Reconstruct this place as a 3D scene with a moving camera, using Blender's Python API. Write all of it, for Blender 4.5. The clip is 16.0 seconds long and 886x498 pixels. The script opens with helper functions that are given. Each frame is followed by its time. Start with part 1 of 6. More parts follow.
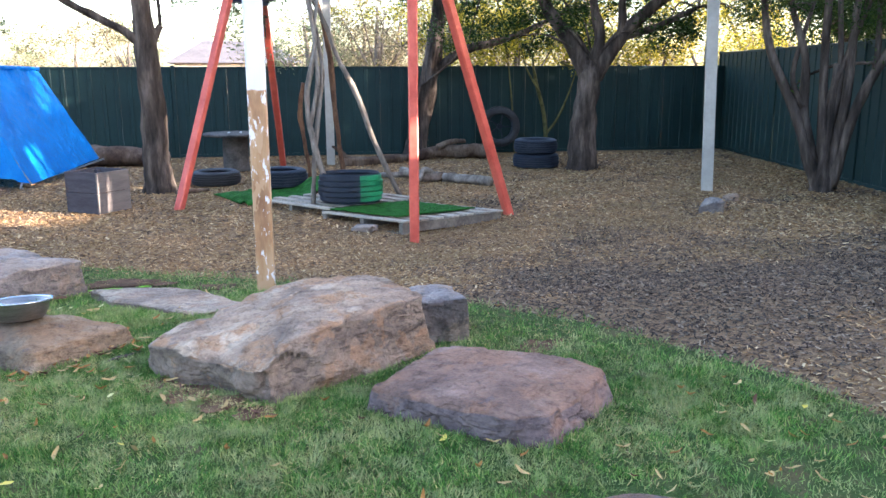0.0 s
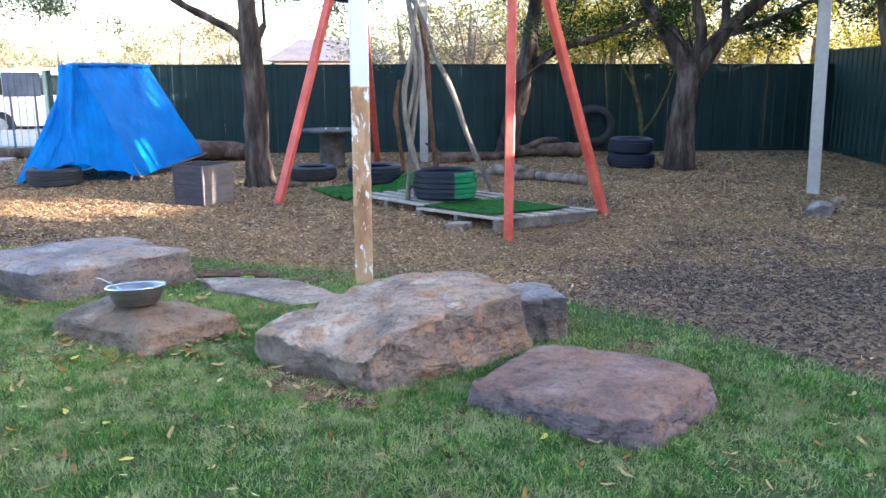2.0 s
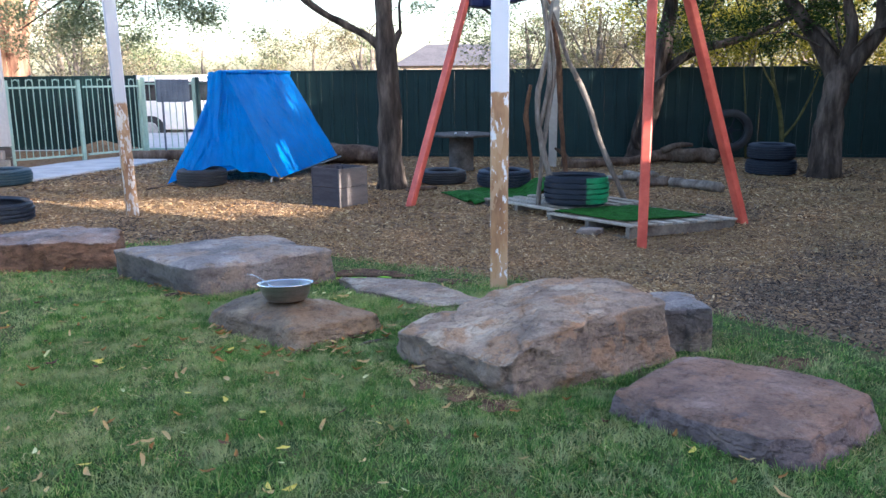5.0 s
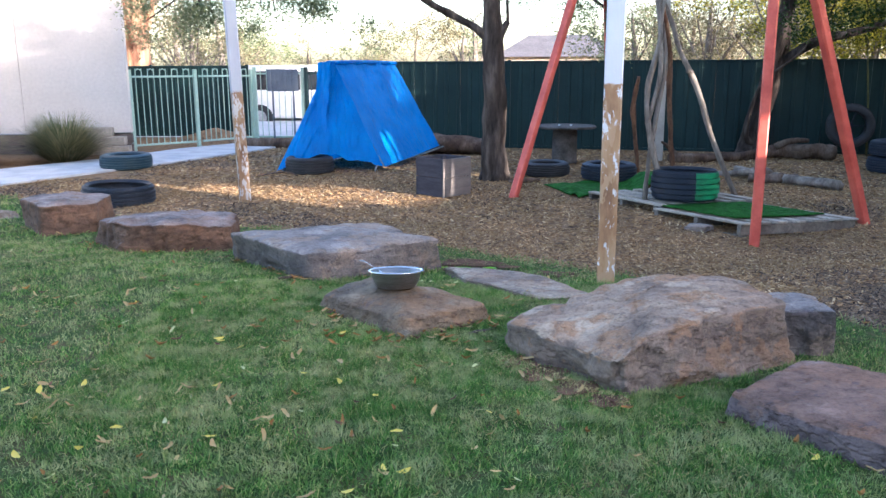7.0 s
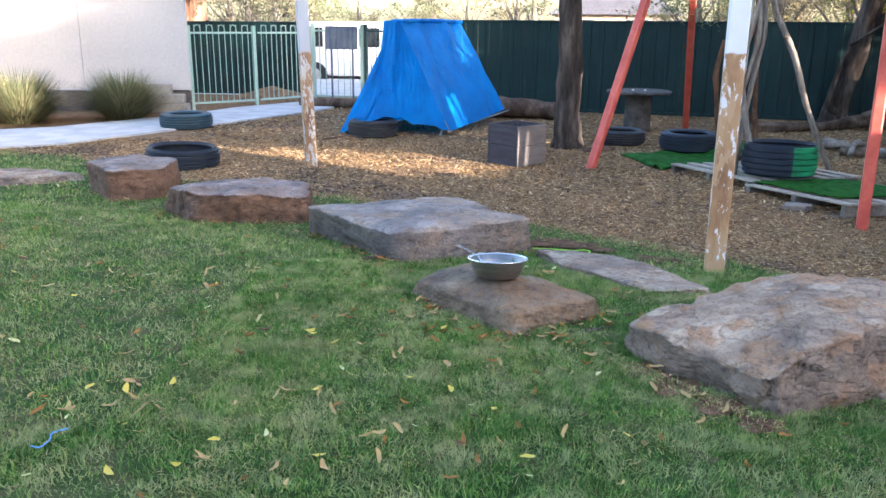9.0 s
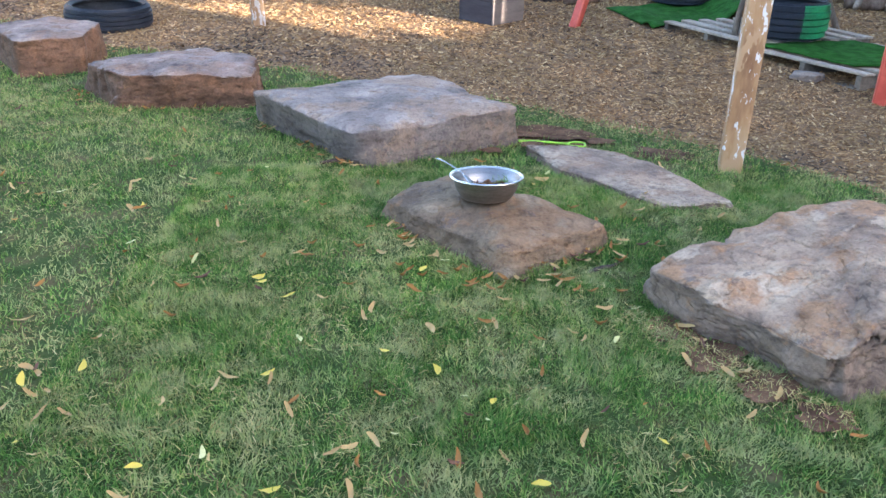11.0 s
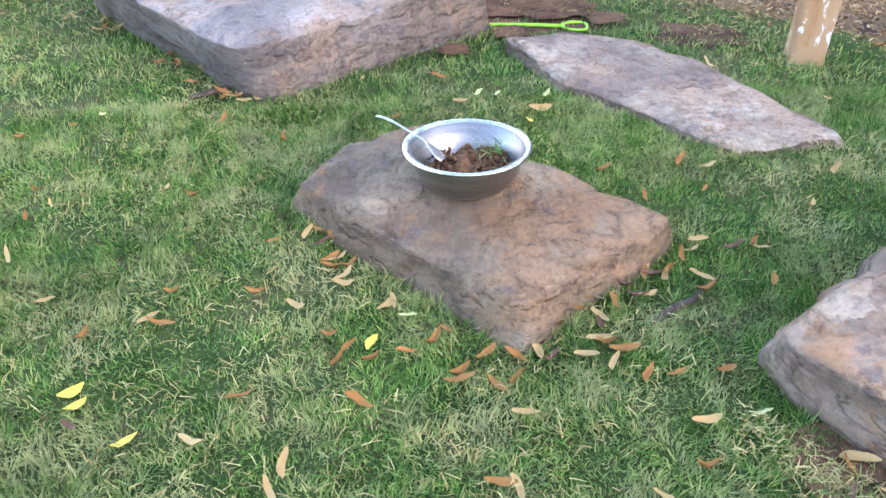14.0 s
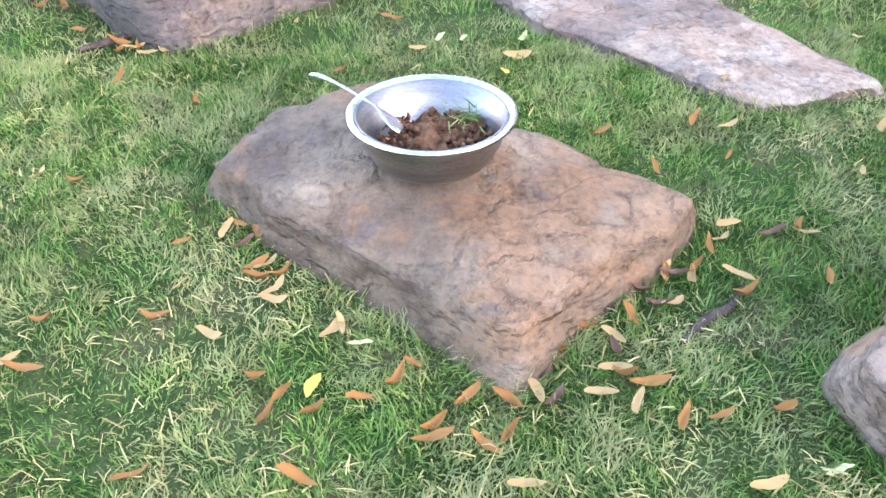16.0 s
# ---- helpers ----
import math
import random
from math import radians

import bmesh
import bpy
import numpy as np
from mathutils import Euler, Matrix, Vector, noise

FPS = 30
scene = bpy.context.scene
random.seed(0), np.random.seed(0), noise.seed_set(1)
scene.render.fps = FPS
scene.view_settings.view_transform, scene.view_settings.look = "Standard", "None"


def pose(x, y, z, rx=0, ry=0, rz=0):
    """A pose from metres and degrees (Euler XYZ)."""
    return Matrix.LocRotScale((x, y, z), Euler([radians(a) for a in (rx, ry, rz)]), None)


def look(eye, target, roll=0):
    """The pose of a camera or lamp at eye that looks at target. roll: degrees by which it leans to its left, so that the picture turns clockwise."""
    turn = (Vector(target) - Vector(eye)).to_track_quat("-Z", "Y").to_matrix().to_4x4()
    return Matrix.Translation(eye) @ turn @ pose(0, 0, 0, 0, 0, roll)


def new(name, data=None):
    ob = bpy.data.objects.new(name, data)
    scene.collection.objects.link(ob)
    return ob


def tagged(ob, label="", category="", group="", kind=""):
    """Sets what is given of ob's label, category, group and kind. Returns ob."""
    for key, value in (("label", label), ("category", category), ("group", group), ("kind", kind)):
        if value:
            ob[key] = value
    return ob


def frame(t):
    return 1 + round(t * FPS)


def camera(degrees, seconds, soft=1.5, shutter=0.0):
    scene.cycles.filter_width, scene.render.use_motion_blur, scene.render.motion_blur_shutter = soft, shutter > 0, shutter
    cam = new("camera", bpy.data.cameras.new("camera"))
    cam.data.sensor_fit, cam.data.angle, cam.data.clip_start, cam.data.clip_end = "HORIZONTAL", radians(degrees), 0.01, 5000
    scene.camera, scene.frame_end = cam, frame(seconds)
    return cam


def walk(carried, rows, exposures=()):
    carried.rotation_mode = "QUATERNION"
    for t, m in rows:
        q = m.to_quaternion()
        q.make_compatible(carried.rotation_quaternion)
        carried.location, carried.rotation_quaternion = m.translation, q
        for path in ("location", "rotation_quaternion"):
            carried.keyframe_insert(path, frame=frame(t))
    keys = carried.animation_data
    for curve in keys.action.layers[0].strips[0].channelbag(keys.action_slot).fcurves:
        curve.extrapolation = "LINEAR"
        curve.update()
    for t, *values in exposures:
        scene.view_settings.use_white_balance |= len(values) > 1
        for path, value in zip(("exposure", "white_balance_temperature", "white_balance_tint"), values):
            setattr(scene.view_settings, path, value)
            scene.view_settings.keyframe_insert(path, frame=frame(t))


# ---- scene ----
cam = camera(57.2, 16.0)
PATH = [
    (0, (0.449, 1.289, 1.346), (1.148, 3.116, 0.927), -0.2),
    (0.5, (0.429, 1.298, 1.34), (1.084, 3.14, 0.919), -0.1),
    (1, (0.414, 1.304, 1.341), (1.017, 3.163, 0.916), 0.1),
    (1.5, (0.404, 1.297, 1.345), (0.955, 3.173, 0.923), -0.1),
    (2, (0.381, 1.303, 1.341), (0.878, 3.194, 0.918), -0.1),
    (2.5, (0.361, 1.297, 1.35), (0.805, 3.202, 0.931), -0.1),
    (3, (0.33, 1.299, 1.35), (0.711, 3.22, 0.945), -0.4),
    (5.5, (0.252, 1.298, 1.35), (0.405, 3.249, 0.936), -0.3),
    (6, (0.226, 1.285, 1.352), (0.312, 3.239, 0.935), -0.1),
    (6.5, (0.207, 1.287, 1.349), (0.243, 3.241, 0.922), 0.0),
    (7, (0.188, 1.288, 1.35), (0.165, 3.24, 0.919), -0.2),
    (7.5, (0.162, 1.296, 1.347), (0.081, 3.243, 0.901), -0.1),
    (8, (0.11, 1.362, 1.346), (-0.02, 3.299, 0.866), 0.1),
    (8.5, (-0.008, 1.515, 1.357), (-0.164, 3.446, 0.862), 0.5),
    (8.7, (-0.075, 1.581, 1.373), (-0.221, 3.511, 0.868), 0.5),
    (10.8, (-0.268, 2.404, 1.513), (-0.305, 4.211, 0.658), 0.6),
    (11, (-0.258, 2.496, 1.502), (-0.283, 4.285, 0.607), 0.8),
    (11.5, (-0.316, 2.808, 1.492), (-0.26, 4.579, 0.563), 0.6),
    (12, (-0.362, 3.057, 1.474), (-0.233, 4.807, 0.514), -0.5),
    (12.5, (-0.35, 3.329, 1.452), (-0.212, 5.044, 0.432), -0.1),
    (13, (-0.317, 3.581, 1.461), (-0.224, 5.272, 0.398), -0.4),
    (13.5, (-0.295, 3.785, 1.387), (-0.193, 5.416, 0.234), 0.2),
    (14, (-0.303, 4.007, 1.308), (-0.193, 5.55, 0.041), -0.6),
    (14.5, (-0.304, 4.172, 1.212), (-0.201, 5.666, -0.115), -1.2),
    (15, (-0.298, 4.299, 1.147), (-0.147, 5.762, -0.208), -0.0),
    (15.5, (-0.287, 4.386, 1.11), (-0.094, 5.831, -0.259), 0.4),
    (16, (-0.279, 4.432, 1.095), (-0.073, 5.871, -0.279), 0.4),
]
walk(cam, [(t, look(eye, target, roll)) for t, eye, target, roll in PATH],
     [(0, 3.22, 5900, 20), (0.5, 3.36, 5900, 20), (1, 3.0, 5750, 19), (2, 3.1, 5700, 20), (3, 2.85, 5600, 19), (5.5, 2.56, 5600, 19), (7, 2.72, 5600, 20), (8.7, 2.82, 5750, 18), (11, 3.12, 6050, 20), (11.5, 3.25, 6050, 21), (12, 3.78, 6100, 21), (12.5, 3.75, 6200, 22), (13, 3.68, 6250, 22), (14, 3.66, 6300, 25), (14.5, 3.86, 6320, 25), (15.5, 4.05, 6380, 27), (16, 4.02, 6380, 28)])

# ---- world, sun, exposure ----
EL, SUN_XY = math.radians(11.0), Vector((0.8, -0.6))
world = bpy.data.worlds.new("world")
scene.world = world
world.use_nodes = True
sky = world.node_tree.nodes.new("ShaderNodeTexSky")
sky.sky_type, sky.sun_disc = "NISHITA", False
sky.sun_elevation, sky.sun_rotation = EL, math.atan2(SUN_XY.x, SUN_XY.y)
sky.dust_density = 2.0
bgn = world.node_tree.nodes["Background"]
bgn.inputs["Strength"].default_value = 0.15
world.node_tree.links.new(sky.outputs["Color"], bgn.inputs["Color"])
sun = new("sun", bpy.data.lights.new("sun", "SUN"))
sun.data.energy, sun.data.angle, sun.data.color = 4.6, radians(0.6), (1.0, 0.86, 0.66)
sun.matrix_world = look((0, 0, 0), (-SUN_XY.x * math.cos(EL), -SUN_XY.y * math.cos(EL), -math.sin(EL)))


# ---- materials ----
def nodes_of(name):
    m = bpy.data.materials.new(name)
    m.use_nodes = True
    return m, m.node_tree.nodes, m.node_tree.links, m.node_tree.nodes["Principled BSDF"]


def ramp(n, l, fac, stops):
    r = n.new("ShaderNodeValToRGB")
    while len(r.color_ramp.elements) < len(stops):
        r.color_ramp.elements.new(0.5)
    for e, (p, c) in zip(r.color_ramp.elements, stops):
        e.position, e.color = p, (*c, 1)
    l.new(fac, r.inputs["Fac"])
    return r.outputs["Color"]


def noise_tex(n, l, scale, detail=4, stretch=(1, 1, 1), rough=0.6, coord="Object"):
    c, mp, t = n.new("ShaderNodeTexCoord"), n.new("ShaderNodeMapping"), n.new("ShaderNodeTexNoise")
    mp.inputs["Scale"].default_value = stretch
    l.new(c.outputs[coord], mp.inputs["Vector"])
    l.new(mp.outputs["Vector"], t.inputs["Vector"])
    t.inputs["Scale"].default_value, t.inputs["Detail"].default_value, t.inputs["Roughness"].default_value = scale, detail, rough
    return t.outputs["Fac"]


def mixc(n, l, fac, a, b, kind="MIX"):
    m = n.new("ShaderNodeMix")
    m.data_type, m.blend_type = "RGBA", kind
    if isinstance(fac, float):
        m.inputs[0].default_value = fac
    else:
        l.new(fac, m.inputs[0])
    for s, v in ((m.inputs[6], a), (m.inputs[7], b)):
        if isinstance(v, tuple):
            s.default_value = (*v, 1)
        else:
            l.new(v, s)
    return m.outputs[2]


def bump(n, l, p, h, strength, dist):
    b = n.new("ShaderNodeBump")
    b.inputs["Strength"].default_value, b.inputs["Distance"].default_value = strength, dist
    l.new(h, b.inputs["Height"])
    l.new(b.outputs["Normal"], p.inputs["Normal"])


def mat(name, c1, c2, scale=6, rough=0.8, metal=0.0, fine=60, bmp=0.4, dist=0.004, stretch=(1, 1, 1), island=0.0, spec=0.4, c3=None, grit=1.0):
    """Two tones at one scale, a finer grain over them, and relief."""
    m, n, l, p = nodes_of(name)
    a = noise_tex(n, l, scale, 4, stretch)
    b = noise_tex(n, l, fine, 3, stretch)
    stops = [(0.36, c1), (0.62, c2)] if not c3 else [(0.33, c1), (0.5, c2), (0.66, c3)]
    col = ramp(n, l, a, stops)
    g = ramp(n, l, b, [(0.3, (1 - 0.28 * grit,) * 3), (0.7, (1 + 0.2 * grit,) * 3)])
    col = mixc(n, l, 1.0, col, g, "MULTIPLY")
    if island:
        geo = n.new("ShaderNodeNewGeometry")
        v = ramp(n, l, geo.outputs["Random Per Island"], [(0, (1 - island,) * 3), (1, (1 + island,) * 3)])
        col = mixc(n, l, 1.0, col, v, "MULTIPLY")
    l.new(col, p.inputs["Base Color"])
    p.inputs["Roughness"].default_value, p.inputs["Metallic"].default_value = rough, metal
    p.inputs["Specular IOR Level"].default_value = spec
    bump(n, l, p, b, bmp, dist)
    return m


def leafy(name, stops, rough=0.6, trans=0.25, spec=0.3, straw=False):
    """Colour by piece, with light through it."""
    m, n, l, p = nodes_of(name)
    geo = n.new("ShaderNodeNewGeometry")
    col = ramp(n, l, geo.outputs["Random Per Island"], stops)
    big = ramp(n, l, noise_tex(n, l, 1.3, 3), [(0.3, (0.72, 0.78, 0.75)), (0.7, (1.2, 1.15, 1.1))])
    col = mixc(n, l, 1.0, col, big, "MULTIPLY")
    if straw:
        dry = ramp(n, l, noise_tex(n, l, 4.5, 6, rough=0.75), [(0.45, (0, 0, 0)), (0.62, (0.72, 0.72, 0.72))])
        col = mixc(n, l, dry, col, (0.43, 0.41, 0.20))
        dark = ramp(n, l, noise_tex(n, l, 11, 4), [(0.3, (0.72, 0.78, 0.8)), (0.6, (1.12, 1.12, 1.12))])
        col = mixc(n, l, 1.0, col, dark, "MULTIPLY")
    l.new(col, p.inputs["Base Color"])
    p.inputs["Roughness"].default_value = rough
    p.inputs["Specular IOR Level"].default_value = spec
    t, mx = n.new("ShaderNodeBsdfTranslucent"), n.new("ShaderNodeMixShader")
    l.new(col, t.inputs["Color"])
    mx.inputs[0].default_value = trans
    l.new(p.outputs[0], mx.inputs[1])
    l.new(t.outputs[0], mx.inputs[2])
    l.new(mx.outputs[0], n["Material Output"].inputs["Surface"])
    return m


def stone_mat(name, tones, rust=0.35, seed=0.0, side_tone=(0.19, 0.115, 0.07), rusty=(0.29, 0.145, 0.075)):
    """Layered sandstone: flaked sheets of tone on top, rust stains, a second tone on the sides, pits and hairline
    cracks.
    """
    m, n, l, p = nodes_of(name)
    a = noise_tex(n, l, 1.9 + seed, 7, (1, 1, 2.2), 0.55)
    col = ramp(n, l, a, [(0.36, tones[0]), (0.46, tones[1]), (0.55, tones[2]), (0.66, tones[3])])
    flake = noise_tex(n, l, 3.4 + seed, 7, (1, 1, 2.5), 0.6)
    fm = ramp(n, l, flake, [(0.45, (0, 0, 0)), (0.49, (0.45,) * 3), (0.55, (0.45,) * 3), (0.59, (0.9,) * 3)])
    col = mixc(n, l, ramp(n, l, flake, [(0.54, (0, 0, 0)), (0.61, (0.5,) * 3)]), col, tones[3])
    r = noise_tex(n, l, 3.1 + seed, 7, (1, 1, 1), 0.68)
    col = mixc(n, l, ramp(n, l, r, [(0.49, (0, 0, 0)), (0.56, (rust,) * 3)]), col, rusty)
    col = mixc(n, l, ramp(n, l, noise_tex(n, l, 9 + seed, 6, (1, 1, 1), 0.7), [(0.59, (0, 0, 0)), (0.64, (0.5,) * 3)]), col, (0.085, 0.072, 0.078))
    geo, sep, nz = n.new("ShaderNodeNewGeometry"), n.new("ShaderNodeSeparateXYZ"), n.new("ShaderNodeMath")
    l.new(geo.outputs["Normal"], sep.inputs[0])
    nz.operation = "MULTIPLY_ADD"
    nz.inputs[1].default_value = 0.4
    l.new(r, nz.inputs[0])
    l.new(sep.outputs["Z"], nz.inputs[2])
    # Steeper faces take the side tone, darker than the top.
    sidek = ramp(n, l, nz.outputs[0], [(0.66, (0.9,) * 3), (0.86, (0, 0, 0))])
    side_col = ramp(n, l, noise_tex(n, l, 2.6 + seed, 6, (1, 1, 2.5), 0.6), [(0.34, tuple(c * 0.62 for c in side_tone)), (0.5, side_tone), (0.66, tuple(c * 1.35 for c in side_tone))])
    side_col = mixc(n, l, ramp(n, l, noise_tex(n, l, 4.4 + seed, 5), [(0.56, (0, 0, 0)), (0.6, (rust * 0.7,) * 3)]), side_col, rusty)
    col = mixc(n, l, sidek, col, side_col)
    for cs, cd in ((1.2 + 0.3 * seed, 0.72), (2.3 + seed, 0.8)):
        ck = ramp(n, l, noise_tex(n, l, cs, 4, (1, 1, 1.8), 0.5), [(0.496, (1, 1, 1)), (0.5, (cd,) * 3), (0.504, (1, 1, 1))])
        worn = ramp(n, l, noise_tex(n, l, 2.1 + cs, 3), [(0.48, (1, 1, 1)), (0.56, (0, 0, 0))])
        ck = mixc(n, l, worn, ck, (1.0, 1.0, 1.0))
        col = mixc(n, l, 1.0, col, ck, "MULTIPLY")
    f = noise_tex(n, l, 70, 5, (1, 1, 1), 0.65)
    mid = noise_tex(n, l, 19, 5, (1, 1, 1.4), 0.6)
    col = mixc(n, l, 1.0, col, ramp(n, l, f, [(0.32, (0.78, 0.77, 0.77)), (0.5, (1.0, 1.0, 1.0)), (0.68, (1.17, 1.16, 1.15))]), "MULTIPLY")
    col = mixc(n, l, 1.0, col, ramp(n, l, mid, [(0.32, (0.66, 0.64, 0.63)), (0.42, (0.97, 0.97, 0.97)), (0.68, (1.2, 1.19, 1.16))]), "MULTIPLY")
    l.new(col, p.inputs["Base Color"])
    p.inputs["Roughness"].default_value = 0.85
    p.inputs["Specular IOR Level"].default_value = 0.25
    h = fm
    for src, k in ((mid, 0.8), (f, 0.22), (noise_tex(n, l, 7, 6, (1, 1, 1.2), 0.58), 1.0)):
        ma = n.new("ShaderNodeMath")
        ma.operation = "MULTIPLY_ADD"
        ma.inputs[1].default_value = k
        l.new(src, ma.inputs[0])
        l.new(h, ma.inputs[2])
        h = ma.outputs[0]
    bump(n, l, p, h, 1.0, 0.018)
    return m


M_CHIPBED = mat("chip bed", (0.085, 0.055, 0.035), (0.25, 0.165, 0.095), 9, 0.95, fine=60, bmp=1.0, dist=0.02, c3=(0.17, 0.11, 0.065), spec=0.1)
M_SOIL = mat("soil", (0.07, 0.038, 0.023), (0.17, 0.098, 0.058), 9, 0.95, fine=70, bmp=0.9, dist=0.01, spec=0.1)
M_LAWN = mat("turf bed", (0.035, 0.07, 0.018), (0.065, 0.10, 0.03), 6, 0.95, fine=80, bmp=1.0, dist=0.02, c3=(0.12, 0.105, 0.05), spec=0.1)
M_GRASS = leafy("grass", [(0.0, (0.045, 0.12, 0.022)), (0.3, (0.085, 0.20, 0.04)), (0.55, (0.135, 0.265, 0.057)), (0.8, (0.22, 0.34, 0.09)), (0.94, (0.33, 0.37, 0.12)), (1.0, (0.48, 0.41, 0.18))], 0.6, 0.3, 0.1, True)
M_CHIPS = leafy("chips", [(0.0, (0.10, 0.056, 0.029)), (0.3, (0.225, 0.13, 0.062)), (0.65, (0.36, 0.22, 0.108)), (0.9, (0.48, 0.33, 0.175)), (1.0, (0.62, 0.47, 0.285))], 0.9, 0.0, 0.08)
M_CHIPSD = leafy("damp chips", [(0.0, (0.024, 0.018, 0.016)), (0.45, (0.068, 0.049, 0.038)), (0.8, (0.15, 0.108, 0.08)), (1.0, (0.32, 0.245, 0.175))], 0.8, 0.0, 0.12)
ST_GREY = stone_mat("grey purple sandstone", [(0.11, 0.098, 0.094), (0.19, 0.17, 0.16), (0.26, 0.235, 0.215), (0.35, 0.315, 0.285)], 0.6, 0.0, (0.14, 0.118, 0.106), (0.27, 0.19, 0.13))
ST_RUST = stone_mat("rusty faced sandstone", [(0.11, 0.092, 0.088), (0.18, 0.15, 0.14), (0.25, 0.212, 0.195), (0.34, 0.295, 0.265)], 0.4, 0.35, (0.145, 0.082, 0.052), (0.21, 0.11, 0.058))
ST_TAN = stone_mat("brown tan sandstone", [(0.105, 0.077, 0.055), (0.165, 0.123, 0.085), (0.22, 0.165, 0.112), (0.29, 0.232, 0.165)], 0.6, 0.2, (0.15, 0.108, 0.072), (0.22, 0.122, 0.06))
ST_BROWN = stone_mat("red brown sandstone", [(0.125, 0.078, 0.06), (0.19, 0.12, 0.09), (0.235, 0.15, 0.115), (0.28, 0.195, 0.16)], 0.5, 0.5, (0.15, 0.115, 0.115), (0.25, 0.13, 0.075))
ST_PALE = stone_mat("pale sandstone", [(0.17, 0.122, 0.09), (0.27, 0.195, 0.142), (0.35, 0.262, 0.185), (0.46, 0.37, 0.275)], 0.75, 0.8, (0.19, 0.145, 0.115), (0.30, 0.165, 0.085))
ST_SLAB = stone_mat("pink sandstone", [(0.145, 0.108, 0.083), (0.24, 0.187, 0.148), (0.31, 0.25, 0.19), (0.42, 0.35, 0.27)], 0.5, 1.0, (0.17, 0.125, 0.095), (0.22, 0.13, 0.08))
M_FENCE = mat("green steel", (0.0075, 0.025, 0.025), (0.0105, 0.033, 0.033), 1.5, 0.5, fine=30, bmp=0.05, dist=0.001, spec=0.25, grit=0.25)
M_RED = mat("red paint", (0.46, 0.075, 0.05), (0.6, 0.12, 0.08), 5, 0.42, fine=45, bmp=0.15, dist=0.001, grit=0.25)
M_NAVY = mat("navy paint", (0.012, 0.02, 0.07), (0.02, 0.03, 0.1), 5, 0.5, grit=0.25)
M_TYRE = mat("black rubber", (0.016, 0.018, 0.021), (0.032, 0.034, 0.038), 5, 0.62, fine=50, bmp=0.3, dist=0.002)
M_TYREB = mat("blue black painted rubber", (0.011, 0.017, 0.028), (0.019, 0.027, 0.042), 5, 0.55, fine=50, bmp=0.3, dist=0.002, spec=0.25)
M_TYREG = mat("bright green painted rubber", (0.006, 0.15, 0.06), (0.012, 0.24, 0.1), 6, 0.45, fine=50, bmp=0.3, dist=0.002)
M_TYRET = mat("dark teal painted rubber", (0.012, 0.038, 0.055), (0.02, 0.055, 0.08), 5, 0.5, fine=50, bmp=0.3, dist=0.002)
M_TURF = mat("artificial turf", (0.014, 0.075, 0.01), (0.03, 0.14, 0.024), 12, 0.9, fine=220, bmp=1.0, dist=0.01, spec=0.1)
M_PALLET = mat("weathered pallet wood", (0.26, 0.22, 0.17), (0.40, 0.35, 0.28), 4, 0.85, fine=40, bmp=0.5, stretch=(1, 1, 1))
M_PALLETD = mat("dark pallet timber", (0.10, 0.085, 0.07), (0.19, 0.165, 0.135), 4, 0.88, fine=40, bmp=0.5, spec=0.2)
M_LOG = mat("grey dead wood", (0.045, 0.03, 0.023), (0.10, 0.066, 0.046), 5, 0.9, fine=35, bmp=0.9, dist=0.012, stretch=(1, 1, 0.35), c3=(0.17, 0.13, 0.10), spec=0.15)
M_STICK = mat("bleached branch wood", (0.13, 0.105, 0.085), (0.27, 0.235, 0.195), 9, 0.85, fine=60, bmp=0.8, dist=0.006, stretch=(1, 1, 0.25), spec=0.15)
M_STICKB = mat("brown branch wood", (0.08, 0.04, 0.025), (0.2, 0.11, 0.065), 9, 0.85, fine=60, bmp=0.8, dist=0.006, stretch=(1, 1, 0.25), spec=0.15)
M_BARK = mat("dark bark", (0.024, 0.019, 0.016), (0.065, 0.05, 0.041), 7, 0.9, fine=26, bmp=1.0, dist=0.02, stretch=(1, 1, 0.22), c3=(0.14, 0.11, 0.09), spec=0.1)
M_BARKR = mat("peeling red brown bark", (0.14, 0.06, 0.035), (0.42, 0.25, 0.15), 5, 0.9, fine=22, bmp=1.0, dist=0.03, stretch=(1, 1, 0.2))
M_WALL = mat("cream wall cladding", (0.50, 0.45, 0.40), (0.56, 0.50, 0.45), 0.8, 0.75, fine=20, bmp=0.05, spec=0.2, grit=0.25)
M_BASE = mat("dark timber base", (0.07, 0.05, 0.045), (0.15, 0.12, 0.10), 3, 0.85, fine=20)
M_SLEEPER = mat("weathered sleeper wood", (0.20, 0.165, 0.13), (0.36, 0.31, 0.25), 4, 0.85, fine=40, bmp=0.5, stretch=(0.3, 1, 1), spec=0.2)
M_PATH = mat("concrete path", (0.36, 0.37, 0.38), (0.48, 0.48, 0.48), 3, 0.9, fine=70, bmp=0.3, grit=0.25)
M_RAIL = mat("pale green railing paint", (0.26, 0.37, 0.30), (0.33, 0.45, 0.37), 4, 0.45, fine=30, bmp=0.05, grit=0.25)
M_RAILD = mat("dark green railing paint", (0.012, 0.035, 0.03), (0.02, 0.05, 0.045), 4, 0.45, fine=30, bmp=0.05, grit=0.25)
M_CRATE = mat("dark grey boards", (0.05, 0.047, 0.055), (0.075, 0.07, 0.08), 5, 0.85, grit=0.3, spec=0.15, fine=40, bmp=0.15, stretch=(0.5, 0.5, 3))
# Paler copy of the crate boards, with the light on one face in its colour.
M_CRATE_LIT = mat("lit face boards", (0.125, 0.108, 0.098), (0.175, 0.15, 0.135), 5, 0.8, grit=0.3, fine=40, bmp=0.15, stretch=(0.5, 0.5, 3))
